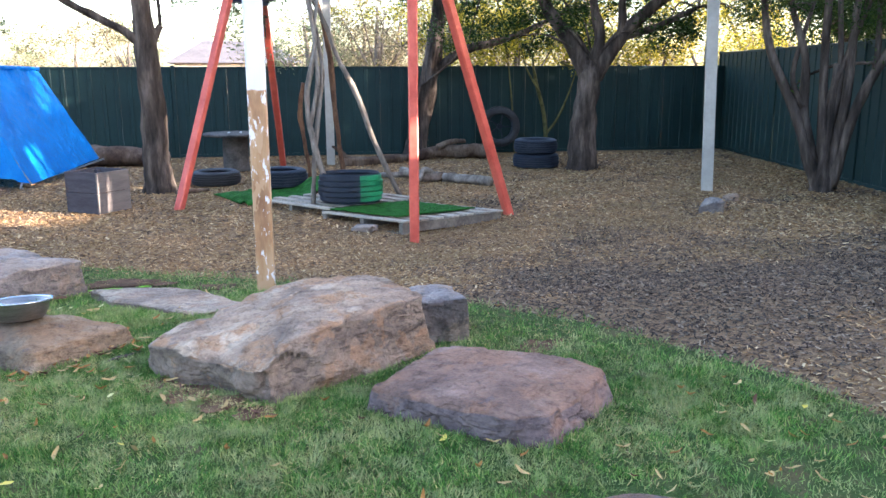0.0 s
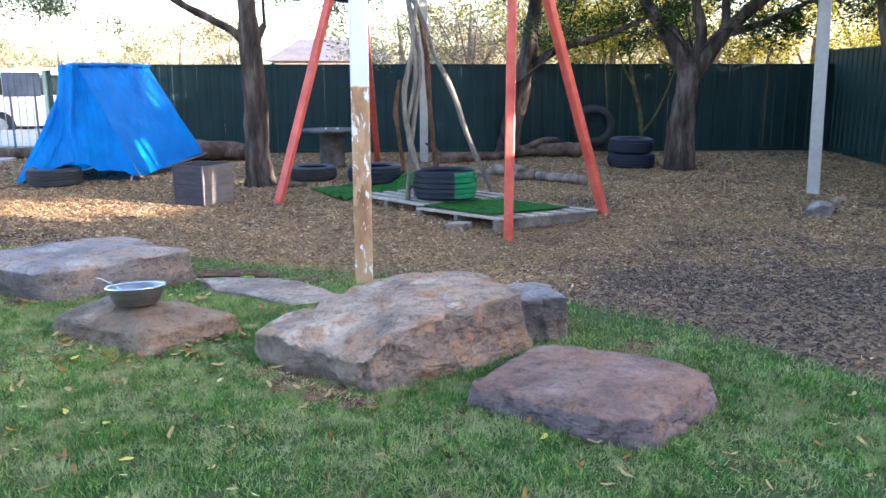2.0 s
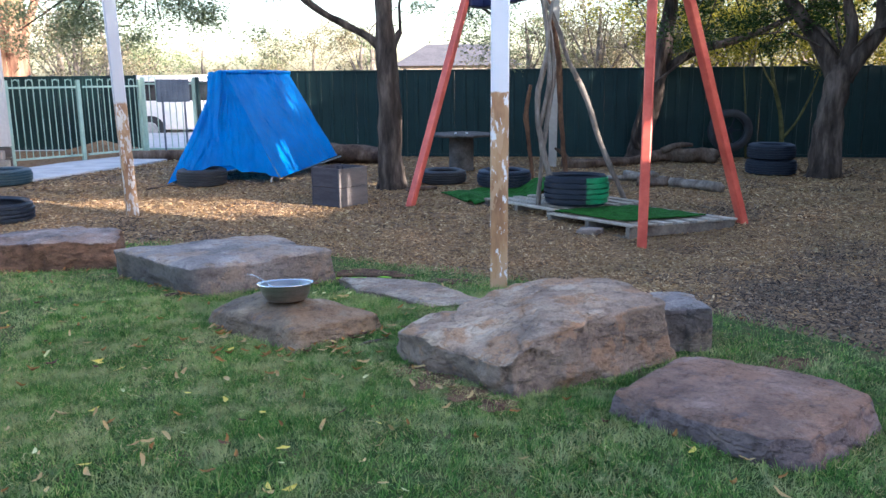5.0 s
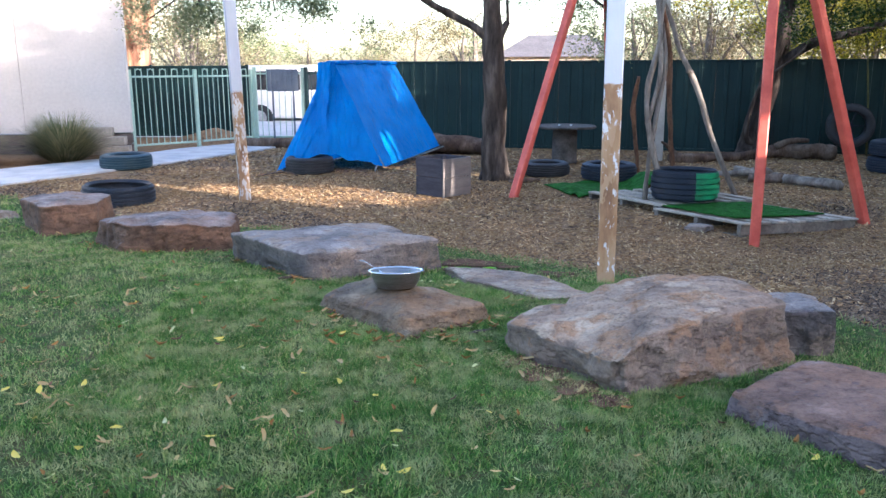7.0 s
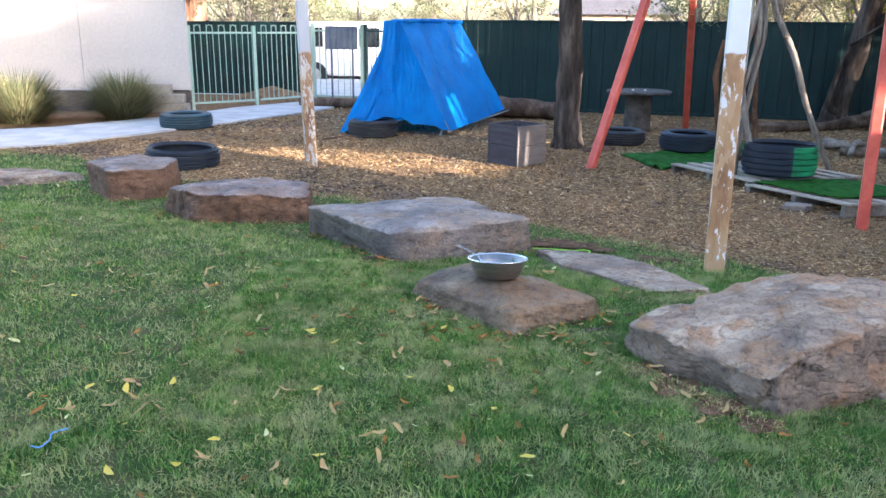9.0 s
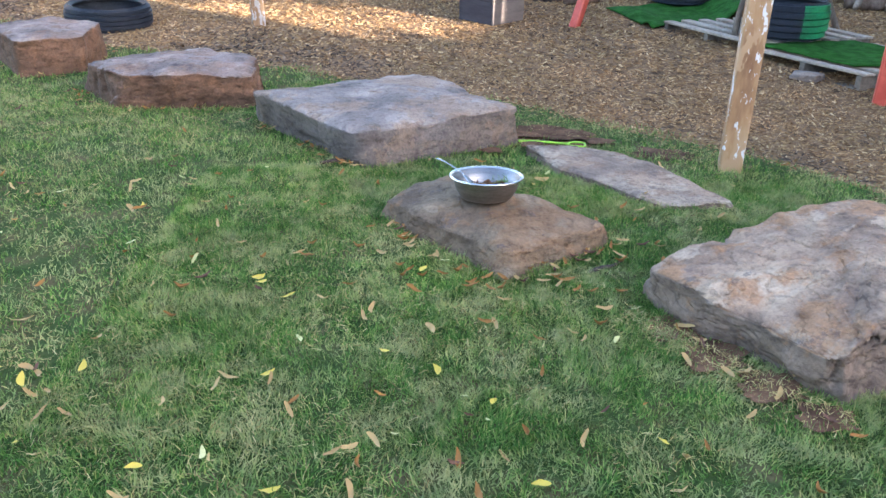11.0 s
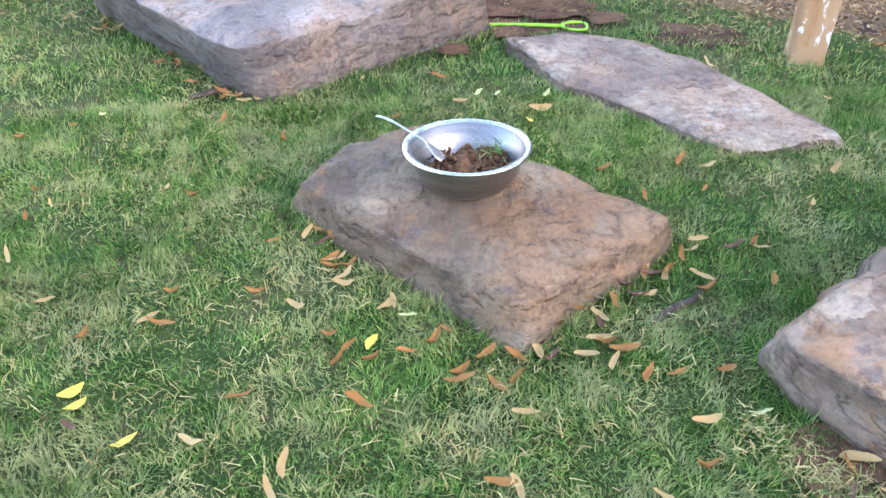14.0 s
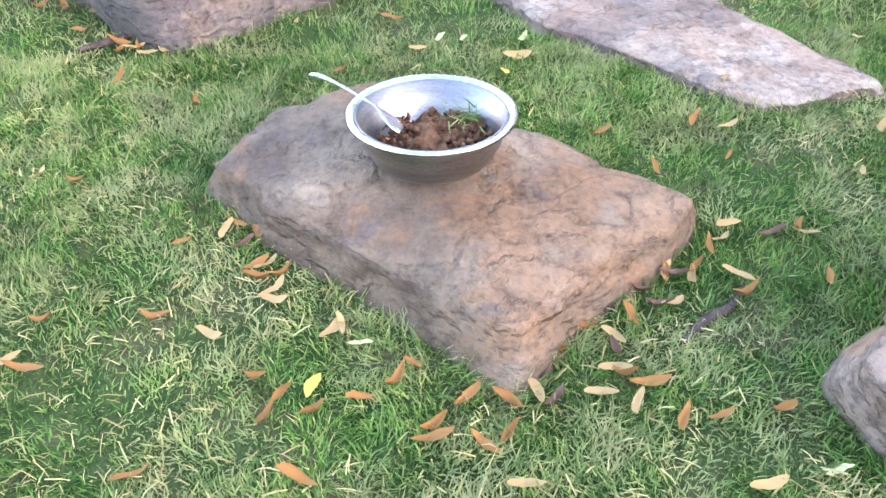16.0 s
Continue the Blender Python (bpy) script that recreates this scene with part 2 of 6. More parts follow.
M_PIPE = mat("galvanised pipe", (0.4, 0.4, 0.4), (0.55, 0.55, 0.55), 8, 0.4, 0.8, fine=40, bmp=0.1)
M_SPOOL = mat("grey spool wood", (0.05, 0.045, 0.04), (0.11, 0.097, 0.085), 6, 0.8, fine=40, bmp=0.3, spec=0.2)
M_STEEL = mat("stainless steel", (0.55, 0.55, 0.56), (0.66, 0.66, 0.67), 12, 0.2, 1.0, fine=90, bmp=0.05, dist=0.0005)
M_STEELD = mat("brushed dull steel", (0.24, 0.235, 0.23), (0.36, 0.35, 0.34), 6, 0.42, 1.0, fine=120, bmp=0.1, dist=0.0005, stretch=(1, 1, 6))
M_MUD = mat("clumped brown dirt", (0.09, 0.042, 0.022), (0.21, 0.115, 0.06), 30, 0.95, fine=160, bmp=1.0, dist=0.004, spec=0.1)
M_ROOF = mat("pinkish tin roof", (0.10, 0.095, 0.10), (0.13, 0.12, 0.125), 1, 0.7, fine=8, bmp=0.1, spec=0.2)
M_HOUSE = mat("pale render", (0.24, 0.21, 0.18), (0.3, 0.27, 0.23), 1, 0.8, fine=8, bmp=0.1)
M_CAR = mat("white car paint", (0.72, 0.72, 0.72), (0.78, 0.78, 0.78), 2, 0.25, fine=8, bmp=0.0, spec=0.6, grit=0.25)
M_GLASSD = mat("dark car glass", (0.02, 0.024, 0.03), (0.03, 0.035, 0.04), 2, 0.08, fine=8, bmp=0.0, spec=0.8)
M_LIME = mat("lime green plastic", (0.22, 0.5, 0.03), (0.28, 0.6, 0.05), 5, 0.4, fine=30, bmp=0.05, grit=0.25)
M_BLUE = mat("pale blue string", (0.12, 0.3, 0.6), (0.2, 0.4, 0.7), 5, 0.6, fine=30, bmp=0.1)
M_TWIG = mat("dark twig", (0.05, 0.035, 0.03), (0.12, 0.085, 0.065), 25, 0.9, fine=90, bmp=0.6)
M_TUFT = leafy("tussock blades", [(0, (0.08, 0.095, 0.045)), (0.5, (0.16, 0.17, 0.085)), (1, (0.32, 0.28, 0.16))], 0.6, 0.2)
M_LEAF_OR = leafy("dry orange leaf", [(0, (0.27, 0.115, 0.03)), (1, (0.46, 0.23, 0.06))], 0.55, 0.15)
M_LEAF_TAN = leafy("dry tan leaf", [(0, (0.40, 0.25, 0.10)), (1, (0.56, 0.41, 0.19))], 0.6, 0.15)
M_LEAF_YE = leafy("yellow leaf", [(0, (0.66, 0.5, 0.07)), (1, (0.7, 0.56, 0.12))], 0.5, 0.2)
M_LEAF_PALE = leafy("pale green leaf", [(0, (0.55, 0.56, 0.24)), (1, (0.6, 0.6, 0.3))], 0.5, 0.2)
M_LEAF_BR = leafy("dark brown leaf", [(0, (0.14, 0.065, 0.045)), (1, (0.2, 0.1, 0.07))], 0.6, 0.1)
F_DARK = leafy("dark foliage", [(0, (0.012, 0.03, 0.008)), (0.6, (0.03, 0.06, 0.014)), (1, (0.07, 0.11, 0.025))], 0.6, 0.25, 0.1)
F_OLIVE = leafy("olive foliage", [(0, (0.11, 0.14, 0.07)), (0.6, (0.19, 0.22, 0.11)), (1, (0.30, 0.32, 0.18))], 0.55, 0.45)
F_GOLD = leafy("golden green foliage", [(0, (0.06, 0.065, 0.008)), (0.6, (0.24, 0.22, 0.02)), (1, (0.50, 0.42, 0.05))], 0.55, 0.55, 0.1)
# Leaf colours raised so that far trees look pale with haze.
F_GUM = leafy("haze lightened gum foliage", [(0, (0.10, 0.095, 0.055)), (0.6, (0.19, 0.17, 0.10)), (1, (0.30, 0.25, 0.16))], 0.6, 0.35, 0.1)


def tarp_mat():
    m, n, l, p = nodes_of("blue tarp")
    col = ramp(n, l, noise_tex(n, l, 2.5, 4), [(0.3, (0.0, 0.19, 0.62)), (0.7, (0.002, 0.29, 0.82))])
    l.new(col, p.inputs["Base Color"])
    p.inputs["Roughness"].default_value = 0.42
    p.inputs["Specular IOR Level"].default_value = 0.3
    bump(n, l, p, noise_tex(n, l, 6, 7, (1.4, 1, 0.3), 0.62), 1.0, 0.13)
    t, mx = n.new("ShaderNodeBsdfTranslucent"), n.new("ShaderNodeMixShader")
    l.new(col, t.inputs["Color"])
    mx.inputs[0].default_value = 0.3
    l.new(p.outputs[0], mx.inputs[1])
    l.new(t.outputs[0], mx.inputs[2])
    l.new(mx.outputs[0], n["Material Output"].inputs["Surface"])
    return m


def post_mat(name, line, top, spots, paint=(0.68, 0.70, 0.72), tone=1.0):
    """White paint above the line, bare rusty metal with paint flakes below."""
    m, n, l, p = nodes_of(name)
    c, s = n.new("ShaderNodeTexCoord"), n.new("ShaderNodeSeparateXYZ")
    l.new(c.outputs["Object"], s.inputs[0])
    w = n.new("ShaderNodeMath")
    w.operation = "MULTIPLY_ADD"
    w.inputs[1].default_value = 0.14
    l.new(noise_tex(n, l, 9, 4), w.inputs[0])
    l.new(s.outputs["Z"], w.inputs[2])
    d = n.new("ShaderNodeMath")
    d.operation = "MULTIPLY"
    d.inputs[1].default_value = 0.25
    l.new(w.outputs[0], d.inputs[0])
    k = ramp(n, l, d.outputs[0], [(line / 4, (0, 0, 0)), (line / 4 + 0.003, (1, 1, 1))])
    flakes = ramp(n, l, noise_tex(n, l, 24, 5, (1, 1, 0.4), 0.62), [(spots, (0, 0, 0)), (spots + 0.015, (1, 1, 1))])
    flakes2 = ramp(n, l, noise_tex(n, l, 6, 3, (1.7, 1, 0.6)), [(0.55, (0, 0, 0)), (0.57, (1, 1, 1))])
    bare = ramp(n, l, noise_tex(n, l, 8, 5, (1, 1, 0.3)), [(0.3, (0.22, 0.11, 0.055)), (0.48, (0.42, 0.255, 0.13)), (0.58, (0.5, 0.34, 0.19)), (0.72, (0.56, 0.43, 0.29))])
    bare = mixc(n, l, flakes2, bare, (0.5, 0.34, 0.2))
    bare = mixc(n, l, 1.0, bare, (tone, tone * 0.97, tone * 0.95), "MULTIPLY")
    low = mixc(n, l, flakes, bare, paint)
    white = ramp(n, l, noise_tex(n, l, 3, 4), [(0.3, top), (0.7, tuple(min(0.85, v * 1.1) for v in top))])
    l.new(mixc(n, l, k, low, white), p.inputs["Base Color"])
    p.inputs["Roughness"].default_value = 0.55
    bump(n, l, p, flakes, 0.3, 0.002)
    return m


M_TARP = tarp_mat()


# ---- mesh helpers ----
def g(x, y):
    """Height of the ground: the lawn, then the chips a little lower, with a hollow near the pallets."""
    t = min(max((y + 0.25 * x - 5.9) / 1.8, 0), 1)
    return -0.12 * t * t * (3 - 2 * t) - 0.11 * math.exp(-((x - 3.1) ** 2 / 2.9 + (y - 8.3) ** 2 / 1.6))


def gv(x, y):
    t = np.clip((y + 0.25 * x - 5.9) / 1.8, 0, 1)
    return -0.12 * t * t * (3 - 2 * t) - 0.11 * np.exp(-((x - 3.1) ** 2 / 2.9 + (y - 8.3) ** 2 / 1.6))


# The yard's own measure, in which the things on the chips are set out, and its place in the world.
YARD = Matrix(((1.0736, -0.0354, 0, 0.0934), (0.0208, 1.0984, 0, -0.363), (0, 0, 1.05, -0.12), (0, 0, 0, 1)))


def g0(x, y):
    """Height of the ground in the yard's measure."""
    return -0.11 * math.exp(-((x - 2.8) ** 2 / 2.6 + (y - 8.0) ** 2 / 1.4))


def set_out(before):
    """Carry all things made since into the world."""
    for ob in [o for o in scene.objects if o not in before and o.parent is None]:
        ob.matrix_basis = YARD @ ob.matrix_basis


def finish(bm, name, material, smooth=False):
    me = bpy.data.meshes.new(name)
    bmesh.ops.recalc_face_normals(bm, faces=bm.faces)
    bm.to_mesh(me)
    bm.free()
    me.materials.append(material)
    if smooth:
        me.polygons.foreach_set("use_smooth", [True] * len(me.polygons))
    return me


def part(name, bm, material, parent=None, label="", smooth=False, m=None):
    """One mesh object, under a thing or under a part, or a thing itself."""
    ob = new(name, finish(bm, name, material, smooth))
    if parent:
        ob.parent = parent
    if m is not None:
        ob.matrix_basis = m
    return tagged(ob, label)


def root(name, m, label, category, group=""):
    ob = new(name)
    ob.matrix_basis = m
    return tagged(ob, label, category, group)


def box(bm, lo, hi, bev=0.0, m=None):
    c = [(a + b) / 2 for a, b in zip(lo, hi)]
    s = [b - a for a, b in zip(lo, hi)]
    mm = Matrix.Translation(c) @ Matrix.Diagonal((*s, 1))
    if m is not None:
        mm = m @ mm
    r = bmesh.ops.create_cube(bm, size=1, matrix=mm)
    if bev:
        es = {e for v in r["verts"] for e in v.link_edges}
        bmesh.ops.bevel(bm, geom=list(es), offset=bev, segments=1, affect="EDGES")
    return bm


def beam(bm, a, b, w, d, bev=0.006):
    """A square-edged member from a to b."""
    a, b = Vector(a), Vector(b)
    m = Matrix.Translation((a + b) / 2) @ (b - a).to_track_quat("Z", "X").to_matrix().to_4x4()
    h = (b - a).length / 2
    return box(bm, (-w / 2, -d / 2, -h), (w / 2, d / 2, h), bev, m)


def smoothed(pts, k):
    """A Catmull-Rom line through (x, y, z, r) points, k steps a span."""
    p = [Vector(q) for q in pts]
    p = [2 * p[0] - p[1]] + p + [2 * p[-1] - p[-2]]
    out = []
    for i in range(1, len(p) - 2):
        for j in range(k):
            t = j / k
            out.append(0.5 * (2 * p[i] + (p[i + 1] - p[i - 1]) * t + (2 * p[i - 1] - 5 * p[i] + 4 * p[i + 1] - p[i + 2]) * t * t + (3 * p[i] - p[i - 1] - 3 * p[i + 1] + p[i + 2]) * t ** 3))
    return out + [p[-2]]


def tube(bm, pts, n=10, k=4, rough=0.0, seed=0, caps=True):
    """A round limb along (x, y, z, r) points, with knots and bumps."""
    line = smoothed(pts, k)
    rings = []
    for i, q in enumerate(line):
        c, r = Vector(q[:3]), max(q[3], 0.001)
        a, b = Vector(line[max(i - 1, 0)][:3]), Vector(line[min(i + 1, len(line) - 1)][:3])
        t = (b - a).normalized()
        u = t.orthogonal() if abs(t.z) < 0.2 else t.cross(Vector((0, 1, 0))).normalized()
        u = (u - t * u.dot(t)).normalized()
        v = t.cross(u)
        ring = []
        for j in range(n):
            an = 2 * math.pi * j / n
            d = u * math.cos(an) + v * math.sin(an)
            rr = r * (1 + rough * noise.noise(Vector((math.cos(an) * 1.3, math.sin(an) * 1.3, i * 0.35 + seed * 7))))
            ring.append(bm.verts.new(c + d * rr))
        rings.append(ring)
    for a, b in zip(rings, rings[1:]):
        for j in range(n):
            bm.faces.new((a[j], a[(j + 1) % n], b[(j + 1) % n], b[j]))
    if caps:
        bm.faces.new(rings[0][::-1])
        bm.faces.new(rings[-1])
    return bm


def lathe(bm, prof, n=48, a0=0.0, a1=2 * math.pi, axis=None):
    """(r, z) profile turned about z."""
    full = abs(a1 - a0 - 2 * math.pi) < 1e-6
    cols = []
    for i in range(n + (0 if full else 1)):
        a = a0 + (a1 - a0) * i / n
        cols.append([bm.verts.new((r * math.cos(a), r * math.sin(a), z)) for r, z in prof])
    for i in range(n):
        c, d = cols[i], cols[(i + 1) % len(cols)]
        for j in range(len(prof) - 1):
            if prof[j][0] < 1e-6 and prof[j + 1][0] < 1e-6:
                continue
            bm.faces.new((c[j], d[j], d[j + 1], c[j + 1]))
    bmesh.ops.remove_doubles(bm, verts=bm.verts, dist=1e-6)
    return bm


def scatter(name, verts, faces, pos, rot, scl, material, kind="stuff", label="", category="", smooth=False, normals=None):
    """Many copies of one small piece, joined in one mesh. rot: (N, 3, 3)."""
    v = np.asarray(verts, dtype=float)
    N, k = len(pos), len(v)
    sc = scl if np.ndim(scl) == 2 else np.repeat(np.asarray(scl)[:, None], 3, 1)
    pts = np.einsum("nij,nkj->nki", rot, v[None] * sc[:, None, :]) + pos[:, None, :]
    me = bpy.data.meshes.new(name)
    loops = np.concatenate([np.array(f) for f in faces])
    sizes = np.array([len(f) for f in faces])
    L = (loops[None] + (np.arange(N) * k)[:, None]).ravel()
    S = np.tile(sizes, N)
    me.vertices.add(N * k)
    me.vertices.foreach_set("co", pts.ravel())
    me.loops.add(len(L))
    me.loops.foreach_set("vertex_index", L.astype(np.int32))
    me.polygons.add(len(S))
    me.polygons.foreach_set("loop_start", np.concatenate([[0], np.cumsum(S)[:-1]]).astype(np.int32))
    me.update(calc_edges=True)
    me.materials.append(material)
    if smooth:
        me.polygons.foreach_set("use_smooth", [True] * len(S))
    ob = new(name, me)
    return tagged(ob, label, category, "", kind)


def rots(rng, n, tilt, yaw=None):
    """Turns: any yaw, a lean of up to tilt radians."""
    a = rng.uniform(0, 2 * np.pi, n) if yaw is None else yaw
    b = rng.normal(0, tilt, n)
    c = rng.normal(0, tilt, n)
    z = np.zeros(n)
    o = np.ones(n)
    Rz = np.stack([np.stack([np.cos(a), -np.sin(a), z], 1), np.stack([np.sin(a), np.cos(a), z], 1), np.stack([z, z, o], 1)], 1)
    Rx = np.stack([np.stack([o, z, z], 1), np.stack([z, np.cos(b), -np.sin(b)], 1), np.stack([z, np.sin(b), np.cos(b)], 1)], 1)
    Ry = np.stack([np.stack([np.cos(c), z, np.sin(c)], 1), np.stack([z, o, z], 1), np.stack([-np.sin(c), z, np.cos(c)], 1)], 1)
    return Rz @ Rx @ Ry


# ---- ground ----
def lawn_edge(x):
    """The y at which the lawn gives way to bark chips."""
    xs = [-12, -6.8, -5.09, -4.0, -1.36, 0.05, 1.58, 2.35, 2.81, 3.15, 3.25, 3.3]
    ys = [11.2, 11.2, 11.0, 9.9, 8.8, 8.15, 7.05, 5.62, 4.95, 3.97, 2.5, -6]
    return np.interp(x, xs, ys)


def grid_mesh(name, xs, ys, material, dz=0.0, keep=None, rough=0.0):
    bm = bmesh.new()
    vs = {}
    for i, x in enumerate(xs):
        for j, y in enumerate(ys):
            h = g(x, y) + dz + (rough * noise.noise(Vector((x * 1.5, y * 1.5, 0.3))) if rough and abs(x) < 20 and abs(y) < 25 else 0)
            vs[i, j] = bm.verts.new((x, y, h))
    for i in range(len(xs) - 1):
        for j in range(len(ys) - 1):
            bm.faces.new((vs[i, j], vs[i + 1, j], vs[i + 1, j + 1], vs[i, j + 1]))
    return part(name, bm, material, smooth=True)


near_x = [round(-13 + 0.25 * i, 3) for i in range(113)]
near_y = [round(-8 + 0.25 * i, 3) for i in range(113)]
ground = grid_mesh("ground", [-900, -200, -60, -25] + near_x + [25, 60, 200, 900], [-900, -200, -60, -20] + near_y + [30, 60, 200, 900], M_CHIPBED)
tagged(ground, "bare ground under a layer of brown bark chips", "ground", kind="structure")


def strip(name, left, right, z, material, label, category, thick=0.0):
    bm = bmesh.new()
    left, right = ([YARD @ Vector((x, y, 0)) for x, y in side] for side in (left, right))
    a = [bm.verts.new((p.x, p.y, -0.12 + z)) for p in left]
    b = [bm.verts.new((p.x, p.y, -0.12 + z)) for p in right]
    for i in range(len(a) - 1):
        bm.faces.new((a[i], b[i], b[i + 1], a[i + 1]))
    if thick:
        r = bmesh.ops.extrude_face_region(bm, geom=bm.faces[:])
        bmesh.ops.translate(bm, vec=(0, 0, -thick), verts=[v for v in r["geom"] if isinstance(v, bmesh.types.BMVert)])
    ob = part(name, bm, material)
    return tagged(ob, label, category, kind="structure")


lx = np.arange(-9.5, 3.41, 0.1)
wob = np.array([0.10 * noise.noise(Vector((x * 2.2, 3.3, 0))) + 0.06 * noise.noise(Vector((x * 7, 1.3, 0))) for x in lx])
bm = bmesh.new()
rows = []
for x, w in zip(lx, wob):
    top = float(lawn_edge(x) + w)
    rows.append([bm.verts.new((x, -5 + (top + 5) * j / 60, g(x, -5 + (top + 5) * j / 60) + 0.012 - (0.014 if j == 60 else 0))) for j in range(61)])
for a, b in zip(rows, rows[1:]):
    for j in range(60):
        bm.faces.new((a[j], b[j], b[j + 1], a[j + 1]))
lawn = tagged(part("lawn", bm, M_LAWN, smooth=True), "short mown lawn with dry straw patches", "lawn", kind="structure")
SOIL = [(0.36, 7.22, 0.34), (0.95, 6.95, 0.22), (1.5, 5.95, 0.16), (2.3, 4.75, 0.13), (0.53, 4.88, 0.11), (0.62, 4.72, 0.13), (0.74, 4.55, 0.12), (0.84, 4.40, 0.10), (0.30, 7.32, 0.2), (0.46, 7.25, 0.17), (0.2, 6.98, 0.09), (0.62, 7.12, 0.1), (-0.05, 6.78, 0.08)]
for lift, (sx, sy, sr) in enumerate(SOIL):
    bm = bmesh.new()
    ring = []
    for i in range(64):
        a = 2 * math.pi * i / 64
        r = sr * (0.9 + 0.5 * noise.noise(Vector((math.cos(a) * 1.5, math.sin(a) * 1.5, sx))) + 0.35 * noise.noise(Vector((math.cos(a) * 5, math.sin(a) * 5, sx + 3))))
        x, y = sx + r * math.cos(a), sy + r * 0.7 * math.sin(a)
        ring.append(bm.verts.new((x, y, g(x, y) + 0.013 + 0.002 * lift)))
    c = bm.verts.new((sx, sy, g(sx, sy) + 0.018 + 0.002 * lift))
    for i in range(64):
        bm.faces.new((ring[i], ring[(i + 1) % 64], c))
    tagged(part("soil_patch", bm, M_SOIL, smooth=True), "bare brown soil worn into the lawn", "soil", kind="structure")

strip("path", [(-10, 8.7), (-7.5, 9.6), (-5.04, 11.1), (-3.85, 13.2), (-2.75, 15.3), (-2.1, 17.4)], [(-10, 10.6), (-8, 11.4), (-5.9, 12.6), (-4.75, 14.3), (-4.2, 15.6), (-3.0, 17.2)], 0.03, M_PATH, "pale concrete footpath leading to the gate", "path", 0.06)
strip("road", [(-30, 19.4), (0, 17.9), (2, 17.7)], [(-30, 30), (0, 28), (2, 27.5)], 0.02, M_PATH, "pale sunlit pavement beyond the gate", "road")


before = set(scene.objects)

# ---- unseen walls added to block and shape the low sun ----
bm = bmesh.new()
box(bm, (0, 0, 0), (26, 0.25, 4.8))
tagged(part("shade_wall_south", bm, M_WALL, m=pose(-14, -5.2, -0.05)), "unseen cream wall added behind the yard, blocking low sun", "wall", kind="structure")
# Heights and gaps choose where these added walls let sun into the yard.
SHADE_WALLS = ((-5.0, -0.95, 4.8), (-0.95, -0.57, 6.2), (1.40, 3.1, 6.2), (3.75, 4.35, 6.2), (4.5, 9.2, 4.0))
for y0, y1, tall in SHADE_WALLS:
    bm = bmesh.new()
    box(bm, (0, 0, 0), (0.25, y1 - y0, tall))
    tagged(part("shade_wall_east", bm, M_WALL, m=pose(11.7, y0, -0.05)), "unseen cream wall added beside the yard to block the sun", "wall", kind="structure")


# Slits set to lay sun streaks on the chips.
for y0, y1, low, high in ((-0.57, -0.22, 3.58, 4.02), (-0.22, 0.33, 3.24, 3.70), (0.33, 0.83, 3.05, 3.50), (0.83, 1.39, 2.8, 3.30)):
    tagged(part("shade_wall_east", box(bmesh.new(), (0, 0, 0), (0.06, y1 - y0, low)), M_WALL, m=pose(11.7, y0, -0.05)), "unseen cream wall piece below a slit that shapes sun streaks", "wall", kind="structure")
    tagged(part("shade_wall_east", box(bmesh.new(), (0, 0, high), (0.06, y1 - y0, 6.2)), M_WALL, m=pose(11.7, y0, -0.05)), "unseen cream wall piece above a slit that shapes sun streaks", "wall", kind="structure")
# Capped gaps that let sun onto the tarp and a trunk.
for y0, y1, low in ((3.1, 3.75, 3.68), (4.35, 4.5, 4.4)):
    tagged(part("shade_wall_cap", box(bmesh.new(), (0.02, 0, low), (0.22, y1 - y0, 6.2)), M_WALL, m=pose(11.7, y0, -0.05)), "unseen cream wall piece capping a gap that lets sun through", "wall", kind="structure")


# ---- steel fences ----
def steel_fence(a, b, h, label, bay=2.35):
    """Posts, rails and ribbed sheets between two points."""
    a, b = Vector(a), Vector(b)
    L = (b - a).length
    d = (b - a).normalized()
    f = root("steel_fence", Matrix.Translation((a.x, a.y, 0)) @ Matrix.Rotation(math.atan2(d.y, d.x), 4, "Z"), label, "fence")
    n = max(1, round(L / bay))
    w = L / n
    for i in range(n + 1):
        part("post", box(bmesh.new(), (i * w - 0.028, -0.03, -0.1), (i * w + 0.028, 0.03, h + 0.02), 0.004), M_FENCE, f)
    for i in range(n):
        x0, x1 = i * w + 0.029, (i + 1) * w - 0.029
        part("top_rail", box(bmesh.new(), (x0, -0.026, h - 0.035), (x1, 0.026, h), 0.004), M_FENCE, f)
        part("bottom_rail", box(bmesh.new(), (x0, -0.026, 0.0), (x1, 0.026, 0.05), 0.004), M_FENCE, f)
        sheets = 3
        sw = (x1 - x0) / sheets
        for s in range(sheets):
            bm = bmesh.new()
            prof = []
            ribs = 4
            for r in range(ribs):
                u0 = x0 + s * sw + r * sw / ribs
                q = sw / ribs
                prof += [(u0 + 0.001, -0.004), (u0 + q * 0.62, -0.004), (u0 + q * 0.68, -0.018), (u0 + q * 0.93, -0.018), (u0 + q * 0.985, -0.004), (u0 + q * 1.001, -0.004)]
            lo = [bm.verts.new((x, y, 0.05)) for x, y in prof]
            hi = [bm.verts.new((x, y, h - 0.035)) for x, y in prof]
            for k in range(len(prof) - 1):
                bm.faces.new((lo[k], lo[k + 1], hi[k + 1], hi[k]))
            part("sheet", bm, M_FENCE, f)
    return f


FAR_A, FAR_B = (-0.9, 16.35), (11.6, 13.2)
steel_fence(FAR_A, FAR_B, 1.55, "dark green ribbed steel fence at the back of the yard")
steel_fence((11.2, 13.68), (7.2, 4.0), 1.8, "taller dark green ribbed steel fence along the side of the yard")
